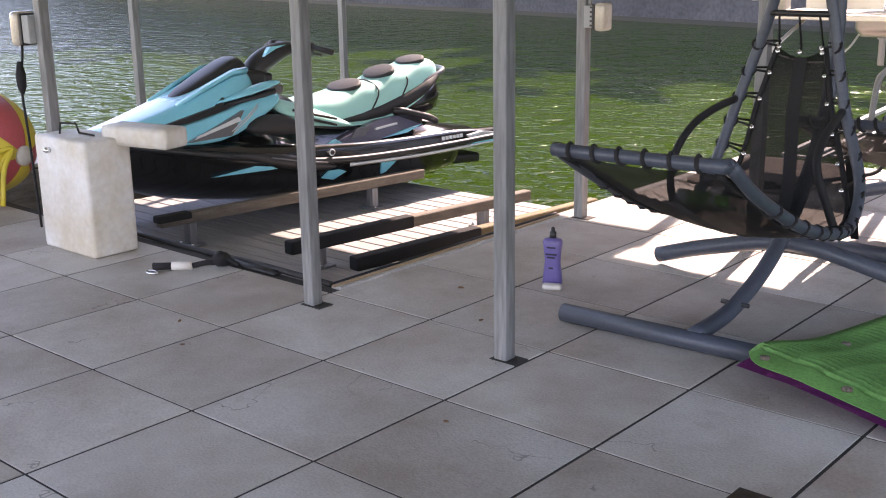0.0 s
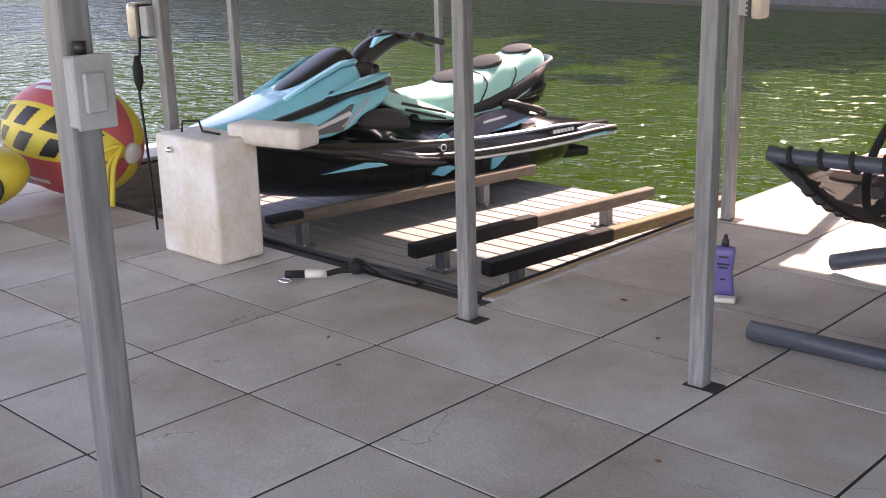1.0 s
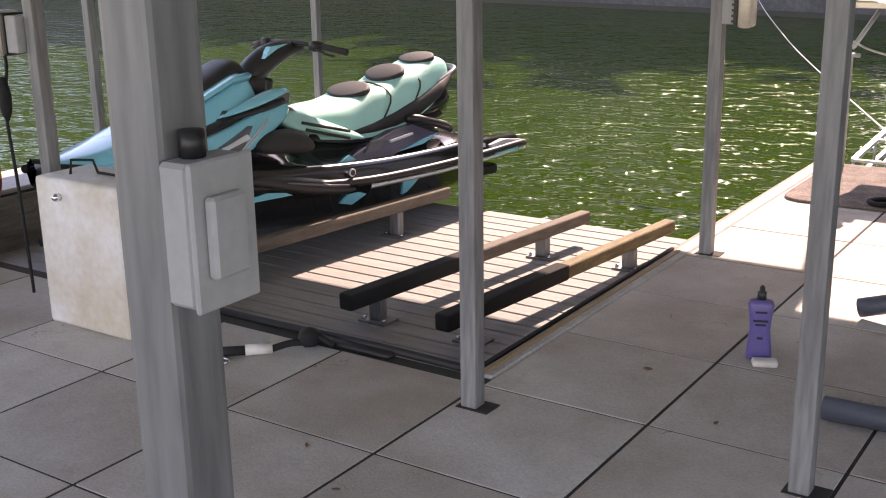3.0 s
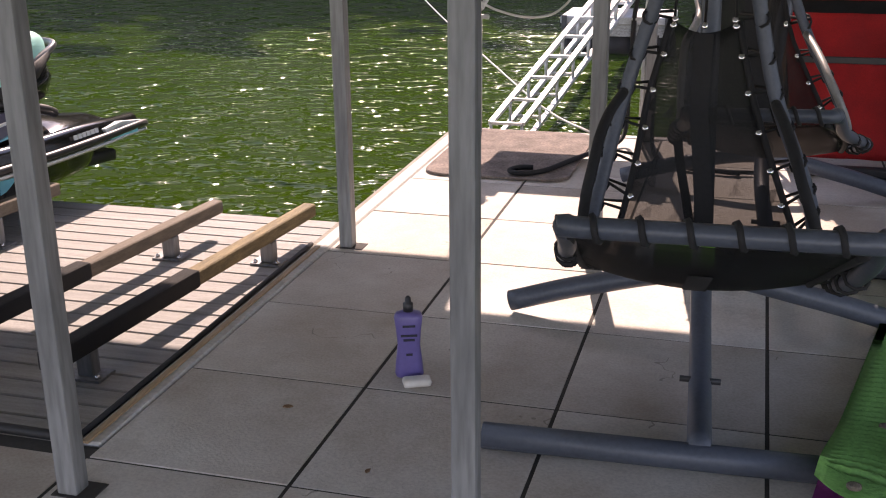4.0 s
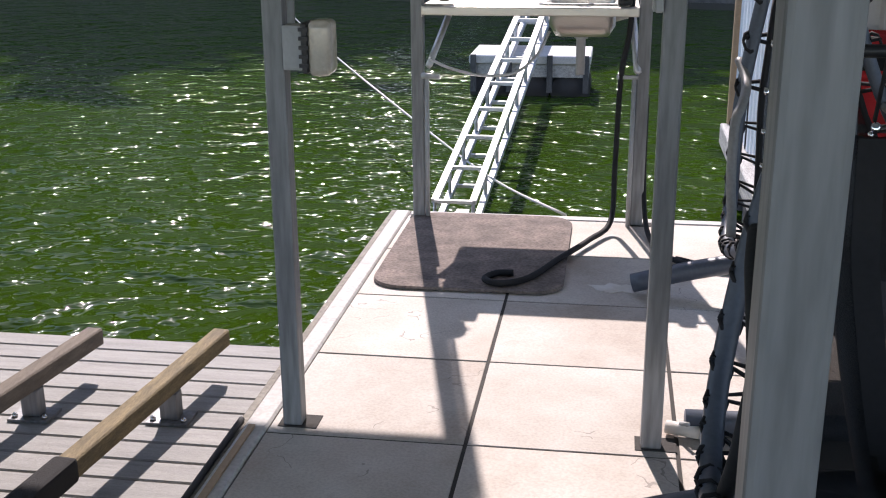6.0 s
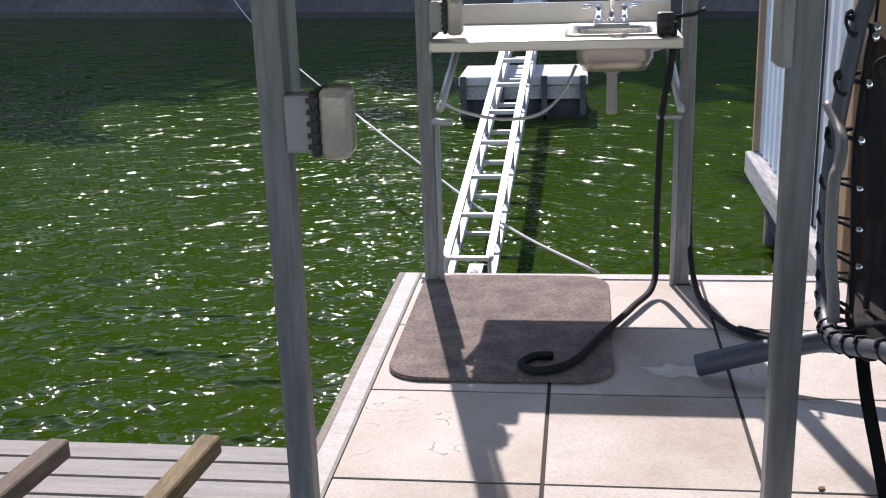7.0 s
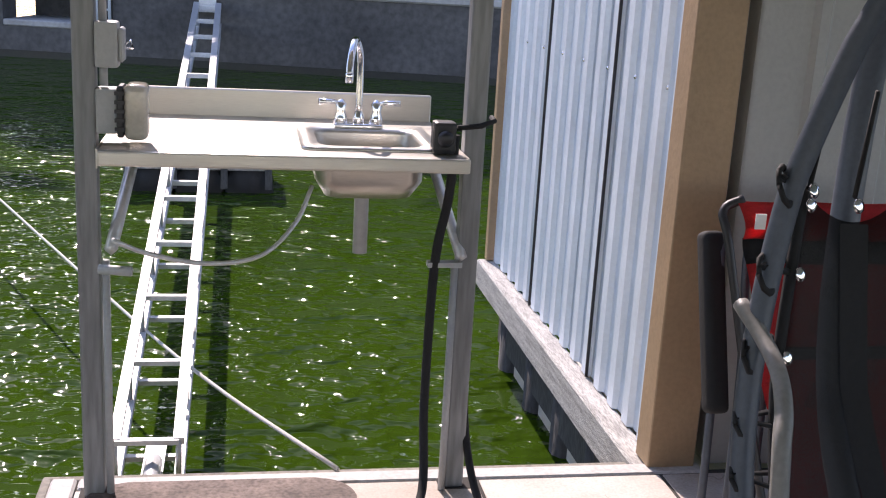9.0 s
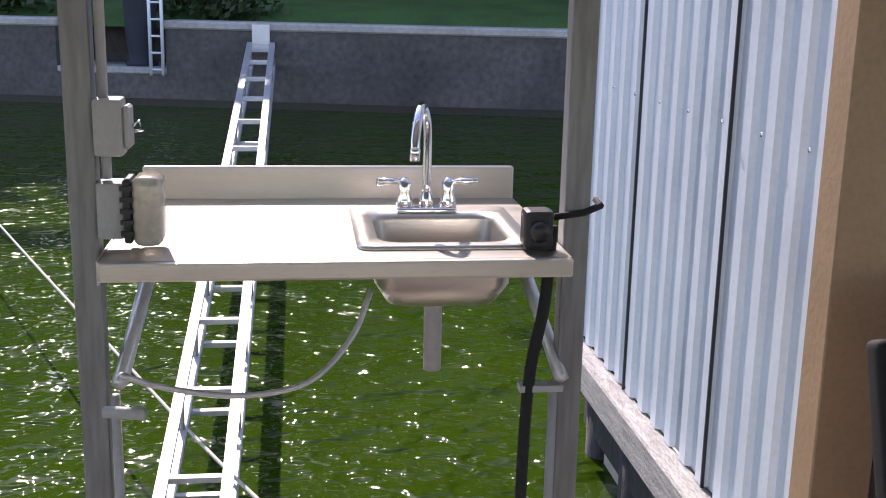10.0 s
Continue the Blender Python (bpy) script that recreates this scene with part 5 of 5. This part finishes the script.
for k, (x, y) in enumerate(((0.10, 0.05), (0.42, 0.06), (0.75, 0.05), (0.12, 0.5))):
    part("grommet", lathe([(0.018, 0), (0.018, 0.008), (0.008, 0.01)], 12, pose(x, y, 0.057 + over_bar(x, y))), BUNK_PALE, fm, "rusty brown grommet")

# ---- chairs, coolers and boxes along the wall ----
rc = thing("folding_chair", "red canvas folding camp chair, folded against the wall", "folding chair", "folded chairs")
edge_l, edge_r = lambda v: -1.69 - 0.14 * v, lambda v: -1.06 - 0.20 * v
lean = lambda v: 6.97 + 0.22 * v


def canvas(v0, v1, n, puff):
    """A strip of the chair's cloth between two heights, slightly wrinkled."""
    rows = []
    for j in range(n + 1):
        v = v0 + (v1 - v0) * j / n
        rows.append([(edge_l(v) + (edge_r(v) - edge_l(v)) * i / 14, lean(v) - puff * math.sin(math.pi * j / n) + 0.010 * noise.noise((i * 0.5, v * 9, 3)) + 0.006 * math.sin(i * 1.1 + v * 14), 0.06 + 0.92 * v) for i in range(15)])
    b = loft(rows)
    bmesh.ops.solidify(b, geom=b.faces[:], thickness=0.014)
    return b


part("head_roll", canvas(0.89, 1.0, 6, 0.035), RED_CLOTH, rc, "red padded head roll")
part("gap_band", canvas(0.82, 0.895, 4, -0.01), CORD, rc, "black webbing below the head roll")
part("back_canvas", canvas(0.55, 0.82, 10, 0.015), RED_CLOTH, rc, "red canvas back")
part("seat_canvas", canvas(0.02, 0.56, 14, 0.03), RED_CLOTH, rc, "red canvas seat")
part("black_band", box(edge_l(0.57) + 0.05, edge_r(0.57) - 0.02, lean(0.57) - 0.035, lean(0.57) - 0.022, 0.565, 0.60, bevel=0.003), BLACK_PLASTIC, rc, "black webbing band", smooth=False)
part("tag", box(-1.798, -1.768, 7.135, 7.14, 0.915, 0.957), PLASTIC_WHITE, rc, "small white sewn tag", smooth=False)
for e, d in ((edge_l, -1), (edge_r, 1)):
    part("frame_tube", pipe([(e(0) + d * 0.02, 6.97, 0.01), (e(0.5) + d * 0.035, 7.08, 0.5), (e(0.85) + d * 0.045, 7.16, 0.86), (e(1.0) + d * 0.035, 7.20, 0.95), (e(1.0) - d * 0.02, 7.20, 0.985)], 0.013, 8, smooth=5), BLACK_PLASTIC, rc, "black steel frame tube")
for k in range(13):
    v = 0.05 + k * 0.04
    part("lace", pipe([(edge_r(v) - 0.035, lean(v) - 0.045, 0.06 + 0.92 * v), (edge_r(v) + 0.03, lean(v) - 0.02, 0.085 + 0.92 * v)], 0.006, 5), CORD, rc)
    part("hook", lathe([(0.009, 0), (0.009, 0.004), (0.004, 0.006)], 8, pose(edge_r(v) - 0.035, lean(v) - 0.046, 0.06 + 0.92 * v, 90, 0, 0)), CHROME, rc)
part("foot_bar", box(-1.66, -0.98, 6.86, 6.92, 0.005, 0.06, bevel=0.012), BLACK_PLASTIC, rc, smooth=False)
dc = thing("folding_chair", "dark brown folding chair folded behind the red one", "folding chair", "folded chairs")
part("back_canvas", box(-1.20, -1.04, 7.24, 7.27, 0.10, 0.86, bevel=0.01), DARK_BROWN, dc, "dark brown canvas")
part("side_canvas", box(-1.05, -0.955, 7.20, 7.225, 0.08, 0.72, bevel=0.01), DARK_BROWN, dc, "dark brown canvas")
for x0, x1, z1 in ((-1.01, -1.12, 0.88), (-0.94, -0.98, 0.74)):
    part("frame_tube", pipe([(x0, 7.12, 0.01), ((x0 + x1) / 2, 7.18, z1 * 0.55), (x1, 7.22, z1)], 0.013, 8, smooth=4), BLACK_PLASTIC, dc)
bc = thing("folding_chair", "black padded folding chair leaning on the wall corner", "folding chair", "folded chairs", at=(-0.032, -0.20, -0.02))
part("pad", box(-1.840, -1.775, 7.40, 7.47, 0.38, 0.90, bevel=0.024, seg=4, m=Matrix.Translation((0, 7.43, 0.64)) @ Matrix.Rotation(radians(-20), 4, "X") @ Matrix.Translation((0, -7.43, -0.64))), CORD, bc, "black padded back")
for dx, dy in ((0.0, 0.0), (0.07, -0.02), (0.13, -0.05)):
    part("frame_tube", pipe([(-1.80 + dx, 7.38 + dy, 0.03), (-1.79 + dx, 7.42 + dy, 0.5), (-1.79 + dx, 7.47 + dy, 0.80), (-1.77 + dx, 7.5 + dy, 0.86)], 0.013, 8, smooth=4), TUBE_GREY, bc)
cool = thing("cooler", "blue and white hard cooler standing by the wall", "cooler", at=(-0.02, -0.03, 0))
part("body", box(-0.97, -0.35, 6.78, 7.12, 0.17, 0.42, bevel=0.025, seg=2), BLUE, cool, "blue cooler body")
part("lid", box(-0.985, -0.335, 6.765, 7.135, 0.424, 0.49, bevel=0.02, seg=2), PLASTIC_WHITE, cool, "white lid")
part("base", box(-0.95, -0.37, 6.8, 7.10, 0.002, 0.168), GREY_PLASTIC, cool, smooth=False)
gc = thing("cooler", "grey weathered box cooler stacked on the blue cooler", "cooler", at=(-0.02, -0.03, 0))
part("body", box(-0.93, -0.42, 6.80, 7.10, 0.494, 0.70, bevel=0.02, seg=2), GREY_PLASTIC, gc)
part("lid", box(-0.95, -0.40, 6.785, 7.115, 0.704, 0.77, bevel=0.02, seg=2), GREY_PLASTIC, gc)
tb = thing("tackle_box", "small white and black tackle box on the floor", "tackle box", at=(-0.02, -0.03, 0))
part("body", box(-0.95, -0.60, 6.52, 6.70, 0.003, 0.09, bevel=0.012), BLACK_PLASTIC, tb, smooth=False)
part("lid", box(-0.955, -0.595, 6.515, 6.705, 0.094, 0.165, bevel=0.02, seg=2), PLASTIC_WHITE, tb, "white lid")
part("handle", pipe([(-0.86, 6.61, 0.165), (-0.85, 6.61, 0.20), (-0.70, 6.61, 0.20), (-0.69, 6.61, 0.165)], 0.009, 6), BLACK_PLASTIC, tb)
for x in (-0.90, -0.67):
    part("latch", box(x - 0.02, x + 0.02, 6.505, 6.515, 0.07, 0.11), GREY_PLASTIC, tb, smooth=False)

# ---- rug and hose at the dock end ----
rug_bm = plate(rounded(0.79, 1.11, 0.12, 8, -3.215, 6.98), 0.0045, 0.016, 0.004)
solid("rug", rug_bm, RUG, "brown textured outdoor rug with rounded corners", "rug", smooth=False)
hz = thing("hose_bundle", "black foam covered hoses tied to the post over the rug", "hose", at=(-0.012, -0.165, 0.0))
part("hose", pipe([(-2.565, 7.61, 1.10), (-2.575, 7.61, 0.92), (-2.605, 7.61, 0.72), (-2.615, 7.60, 0.3), (-2.625, 7.50, 0.06), (-2.72, 7.28, 0.03), (-2.84, 6.99, 0.03), (-2.95, 6.72, 0.03), (-3.06, 6.635, 0.03), (-3.13, 6.68, 0.03), (-3.09, 6.76, 0.03), (-3.02, 6.775, 0.03)], 0.0135, 10, smooth=6), CORD, hz)
part("hose", pipe([(-2.478, 7.69, 0.62), (-2.474, 7.67, 0.22), (-2.455, 7.47, 0.03), (-2.40, 7.18, 0.02), (-2.30, 7.02, 0.02), (-2.10, 6.95, 0.02), (-1.85, 6.97, 0.02)], 0.012, 10, smooth=6), CORD, hz)
part("hose", pipe([(-2.34, 7.08, 0.02), (-2.20, 6.99, 0.022), (-1.95, 6.93, 0.02)], 0.014, 8, smooth=4), CORD, hz)
part("strap", pipe([(-2.56, 7.61, 1.12), (-2.49, 7.628, 1.125), (-2.45, 7.635, 1.14), (-2.445, 7.70, 1.14)], 0.008, 6), CORD, hz)
part("clamp", box(-2.625, -2.525, 7.60, 7.635, 0.715, 0.73), BOX_GREY, hz, smooth=False)
plug = thing("spray_nozzle", "black plastic spray nozzle strapped to the post", "nozzle", at=(-0.02, -0.165, -0.04))
part("body", box(-2.625, -2.56, 7.575, 7.635, 1.09, 1.18, bevel=0.012, seg=2), BLACK_PLASTIC, plug, smooth=False)
part("knob", lathe([(0.022, 0), (0.024, 0.01), (0.012, 0.02)], 12, pose(-2.592, 7.575, 1.135, 90, 0, 0)), BLACK_PLASTIC, plug)
conduit([(-2.555, 7.46, 0.0), (-2.555, 7.46, 0.72)])

crate = thing("storage_crate", "dark brown wooden crate standing on the slabs", "crate")
part("body", box(-1.10, -0.62, 1.86, 2.30, 0.002, 0.185, bevel=0.008), DARK_BROWN, crate, smooth=False)
part("lid", box(-1.185, -0.60, 1.80, 2.375, 0.187, 0.205, bevel=0.005), DARK_BROWN, crate, smooth=False)

# ---- sink counter ----
sk = thing("sink_counter", "stainless steel counter with a small sink and chrome tap", "sink counter", at=(-0.012, -0.145, 0.028))
bx0, bx1, by0, by1 = -2.968, -2.618, 7.62, 8.03
ring = lambda x0, x1, y0, y1, z: [(x0, y0, z), (x1, y0, z), (x1, y1, z), (x0, y1, z)]
outer, hole = (-3.525, -2.535, 7.52, 8.20), (bx0, bx1, by0, by1)
bm = loft([ring(*outer, 1.018), ring(*hole, 1.018), ring(*hole, 1.0), ring(*outer, 1.0), ring(*outer, 1.018)], closed=True)
bmesh.ops.remove_doubles(bm, verts=bm.verts, dist=1e-5)
part("worktop", bm, STAINLESS, sk, smooth=False)
part("front_lip", box(-3.525, -2.535, 7.498, 7.518, 0.978, 1.019, bevel=0.006, seg=2), STAINLESS, sk, smooth=False)
part("backsplash", box(-3.525, -2.535, 8.203, 8.225, 0.97, 1.105, bevel=0.004), STAINLESS, sk, smooth=False)
part("end_lip", box(-3.53, -3.526, 7.52, 8.2, 0.968, 1.02), STAINLESS, sk, smooth=False)
rim = rounded(bx1 - bx0 + 0.05, by1 - by0 + 0.05, 0.03, 4, (bx0 + bx1) / 2, (by0 + by1) / 2)
inn = rounded(bx1 - bx0 - 0.05, by1 - by0 - 0.11, 0.05, 4, (bx0 + bx1) / 2, (by0 + by1) / 2 - 0.03)
deep = rounded(bx1 - bx0 - 0.10, by1 - by0 - 0.16, 0.05, 4, (bx0 + bx1) / 2, (by0 + by1) / 2 - 0.03)
bot = rounded(0.06, 0.06, 0.025, 4, (bx0 + bx1) / 2, (by0 + by1) / 2 - 0.03)
out2 = rounded(bx1 - bx0 - 0.04, by1 - by0 - 0.10, 0.05, 4, (bx0 + bx1) / 2, (by0 + by1) / 2 - 0.03)
lvl = lambda o, z: [(x, y, z) for x, y in o]
bm = loft([lvl(rim, 1.019), lvl(rim, 1.026), lvl(inn, 1.024), lvl(inn, 1.012), lvl(deep, 0.88), lvl(bot, 0.872)], closed=True)
part("basin", bm, STAINLESS, sk, "pressed steel basin")
bm = loft([lvl(out2, 0.999), lvl(out2, 0.92), lvl(deep, 0.868), lvl(bot, 0.862)], closed=True)
part("basin_shell", bm, STAINLESS, sk, "underside of the basin")
part("drain_pipe", lathe([(0.034, 0.0), (0.034, 0.015), (0.022, 0.02), (0.022, 0.19)], 16, pose(-2.80, 7.80, 0.862, 180, 0, 0)), BOX_GREY, sk, "grey drain pipe stub")
part("drain", lathe([(0.036, 0), (0.034, 0.004), (0.02, 0.003)], 16, pose(-2.793, 7.795, 0.872)), CHROME, sk)
tap = part("tap", lathe([(0.018, 0), (0.018, 0.03), (0.011, 0.05), (0.009, 0.06)], 14, pose(-2.80, 7.98, 1.03)), CHROME, sk, "chrome gooseneck tap")
part("spout", pipe([(-2.80, 7.98, 1.07), (-2.80, 7.98, 1.225), (-2.81, 7.955, 1.28), (-2.825, 7.90, 1.30), (-2.838, 7.835, 1.285), (-2.848, 7.80, 1.24), (-2.85, 7.79, 1.21)], 0.0115, 12, smooth=6), CHROME, tap)
part("aerator", lathe([(0.012, 0), (0.013, 0.025), (0.010, 0.03)], 12, pose(-2.85, 7.79, 1.185)), CHROME, tap)
part("base_plate", box(-2.875, -2.725, 7.955, 8.005, 1.026, 1.04, bevel=0.006, seg=2), CHROME, tap)
for s in (-1, 1):
    part("valve", lathe([(0.022, 0), (0.02, 0.02), (0.014, 0.04), (0.018, 0.06), (0.006, 0.075)], 14, pose(-2.80 + s * 0.055, 7.98, 1.038)), CHROME, tap)
    part("lever", pipe([(-2.80 + s * 0.055, 7.98, 1.10), (-2.80 + s * 0.085, 7.965, 1.107), (-2.80 + s * 0.125, 7.95, 1.108)], 0.008, 8, radii=[0.006, 0.008, 0.010]), CHROME, tap)
part("brace", pipe([(-3.50, 7.55, 0.74), (-3.47, 8.15, 0.97)], 0.018, 4), ALU, sk, "flat steel brace")
part("brace", pipe([(-2.53, 7.58, 0.72), (-2.56, 8.15, 0.97)], 0.018, 4), ALU, sk, "flat steel brace")
part("supply_hose", pipe([(-3.49, 7.50, 0.78), (-3.40, 7.55, 0.73), (-3.25, 7.6, 0.69), (-3.1, 7.65, 0.70), (-3.0, 7.72, 0.78), (-2.95, 7.78, 0.88)], 0.007, 8, smooth=6), ALU, sk, "braided steel hose")
part("elbow", pipe([(-2.66, 7.8, 0.93), (-2.60, 7.82, 0.945), (-2.56, 7.85, 0.95)], 0.01, 8), PLASTIC_WHITE, sk)
part("valve_stub", pipe([(-3.525, 7.50, 0.70), (-3.44, 7.48, 0.70)], 0.014, 8), BOX_GREY, sk)
solid("paint_spill", plate([(-2.61 + (0.10 + 0.03 * math.sin(k * 2.3)) * math.cos(k * 0.45), 6.55 + (0.05 + 0.015 * math.cos(k * 3.1)) * math.sin(k * 0.45)) for k in range(14)], 0.0005, 0.003), PLASTIC_WHITE, "white paint splash dried on the slab", "paint", kind="structure")

# ---- truss gangway, float and mooring lines ----
tr = thing("truss_gangway", "aluminium truss arm reaching over the water to the bank", "gangway")
GA, GB = Vector((-3.470, 7.93, -0.035)), Vector((-3.79, BANK_Y - 0.1, 0.58))
HA, HB = 0.104, 0.19
DROP_A, DROP_B = 0.16, 0.36
gp = lambda f, s, low: GA.lerp(GB, f) + Vector((s * (HA + (HB - HA) * f), 0, -low * (DROP_A + (DROP_B - DROP_A) * f)))


def bar(a, b, w0, w1, h0, h1):
    rows = []
    for p, w, h in ((a, w0, h0), (b, w1, h1)):
        rows.append([(p.x - w, p.y, p.z - h), (p.x + w, p.y, p.z - h), (p.x + w, p.y, p.z + h), (p.x - w, p.y, p.z + h)])
    return loft(rows, closed=True, cap=True)


for s in (-1, 1):
    for low in (0, 1):
        part("chord", bar(gp(0, s, low), gp(1, s, low), 0.018, 0.05, 0.012, 0.04), ALU, tr, smooth=False)
fr, f = [], 0.0
while f < 1.0:
    fr.append(f)
    f += 0.040 * (1 + 3.0 * f)
for k, f in enumerate(fr):
    g = 0.010 + 0.03 * f
    for low in (0, 1) if f < 0.5 else (0,):
        a, b = gp(f + 0.012 * low, -1, low), gp(f + 0.012 * low, 1, low)
        bmr = bmesh.new()
        box(a.x, b.x, a.y - g * 1.3, a.y + g * 1.3, a.z - g * 0.9, a.z + g * 0.9, bm=bmr)
        part("rung", bmr, ALU, tr, smooth=False)
    for s in (-1, 1):
        part("strut", pipe([gp(f, s, 0), gp(f, s, 1)], g, 4), ALU, tr)
part("end_plate", box(-3.49, -3.42, 7.80, 8.2, -0.165, -0.15), ALU, tr, smooth=False)
part("hinge_arm", pipe([(-3.45, 7.62, -0.12), (-3.45, 7.96, -0.12)], 0.03, 8), ALU, tr)
part("bracket", box(-3.94, -3.64, BANK_Y - 0.16, BANK_Y - 0.06, 0.45, 0.92), ALU, tr, smooth=False)
fl = thing("gangway_float", "grey float raft on black drums under the gangway", "float raft")
FY = 14.25
part("raft_deck", box(-4.20, -2.88, FY, FY + 0.9, -0.20, -0.11, bevel=0.01), EDGE, fl, "pale weathered deck boards", smooth=False)
part("raft_side", box(-4.18, -2.90, FY + 0.02, FY + 0.88, -0.34, -0.205), BEAM, fl, smooth=False)
for x in (-3.98, -3.54, -3.10):
    part("drum", lathe([(0.20, 0), (0.22, 0.03), (0.22, 0.87), (0.20, 0.9)], 16, pose(x, FY + 0.05, -0.50, -90, 0, 0)), BLACK_RUBBER, fl, "black float drum")
for x in (-4.15, -3.76, -3.32, -2.93):
    part("bracket", box(x - 0.03, x + 0.03, FY - 0.03, FY + 0.0, -0.5, -0.1), PILE, fl, smooth=False)


def mooring(pts, label="white mooring rope stretched over the water"):
    return solid("mooring_rope", pipe(pts, 0.008, 6, smooth=6), ROPE, label, "rope", smooth=True)


mooring([(-2.86, 7.62, 0.0), (-3.3, 8.7, -0.12), (-3.86, 10.0, -0.15), (-5.6, 14.0, -0.13), (-6.85, 17.0, -0.1), (-8.4, 20.5, 0.15), (-9.95, 24.2, 0.58), (-10.5, 25.6, 0.9)])

# ---- floor slabs ----
half_x, half_y = TILE / 2 - 0.0062, TILE / 2 - 0.0045
slab_mesh = None
lines = [Y0 + TILE * j for j in range(-5, 8)] + [END_Y - 0.077]
for i in range(-9, 10):
    for j in range(len(lines) - 1):
        x, y = X0 + (i + 0.5) * TILE, (lines[j] + lines[j + 1]) / 2
        x0, x1, y0, y1 = x - half_x, x + half_x, lines[j] + 0.0045, lines[j + 1] - 0.0045
        if x > 1.6 or x1 < -8.0:
            continue
        x0 = max(x0, -8.14)
        if y > SLIP_Y and x < SLIP_X1:
            continue
        if y0 < SLIP_Y < y1 and x1 < SLIP_X1 - 0.02:
            y1 = SLIP_Y
        if y0 >= SLIP_Y - 0.08 and x0 < SLIP_X1 + 0.06:
            x0 = SLIP_X1 + 0.06
        full = abs((x1 - x0) - 2 * half_x) < 1e-6 and abs((y1 - y0) - 2 * half_y) < 1e-6
        if full and slab_mesh:
            o = new("slab", slab_mesh)
            o.parent = floor
        else:
            cx, cy = (x0 + x1) / 2, (y0 + y1) / 2
            if x1 - x0 < 0.03 or y1 - y0 < 0.03:
                continue
            o = part("slab", box(x0 - cx, x1 - cx, y0 - cy, y1 - cy, -0.03, 0.0, bevel=0.0015), CONCRETE, floor, smooth=False)
            x, y = cx, cy
            if full:
                slab_mesh = o.data
        o.location = (x, y, 0.0005 * math.sin(i * 3.1 + j * 1.7))

# ---- dry leaves and specks on the slabs ----
DRY = mat("dry_leaf", (0.22, 0.12, 0.06), 0.8, var=0.4)
for k, (x, y, r, a) in enumerate(((-3.22, 3.72, 0.016, 20), (-2.86, 3.42, 0.012, 70), (-4.02, 1.78, 0.02, 120), (-3.60, 2.45, 0.012, 200), (-2.30, 2.55, 0.011, 10), (-3.85, 2.62, 0.012, 300), (-2.28, 5.76, 0.014, 40), (-4.9, 2.2, 0.015, 80))):
    bm = plate([(-r, -r * 0.3), (0, -r * 0.5), (r, 0), (0.1 * r, r * 0.5), (-0.7 * r, r * 0.3)], 0.002, 0.006)
    bmesh.ops.transform(bm, matrix=pose(x, y, 0.001, 6, 4, a), verts=bm.verts)
    solid("dry_leaf", bm, DRY, "small curled brown leaf lying on the slabs", "leaf", "leaves on the slabs")
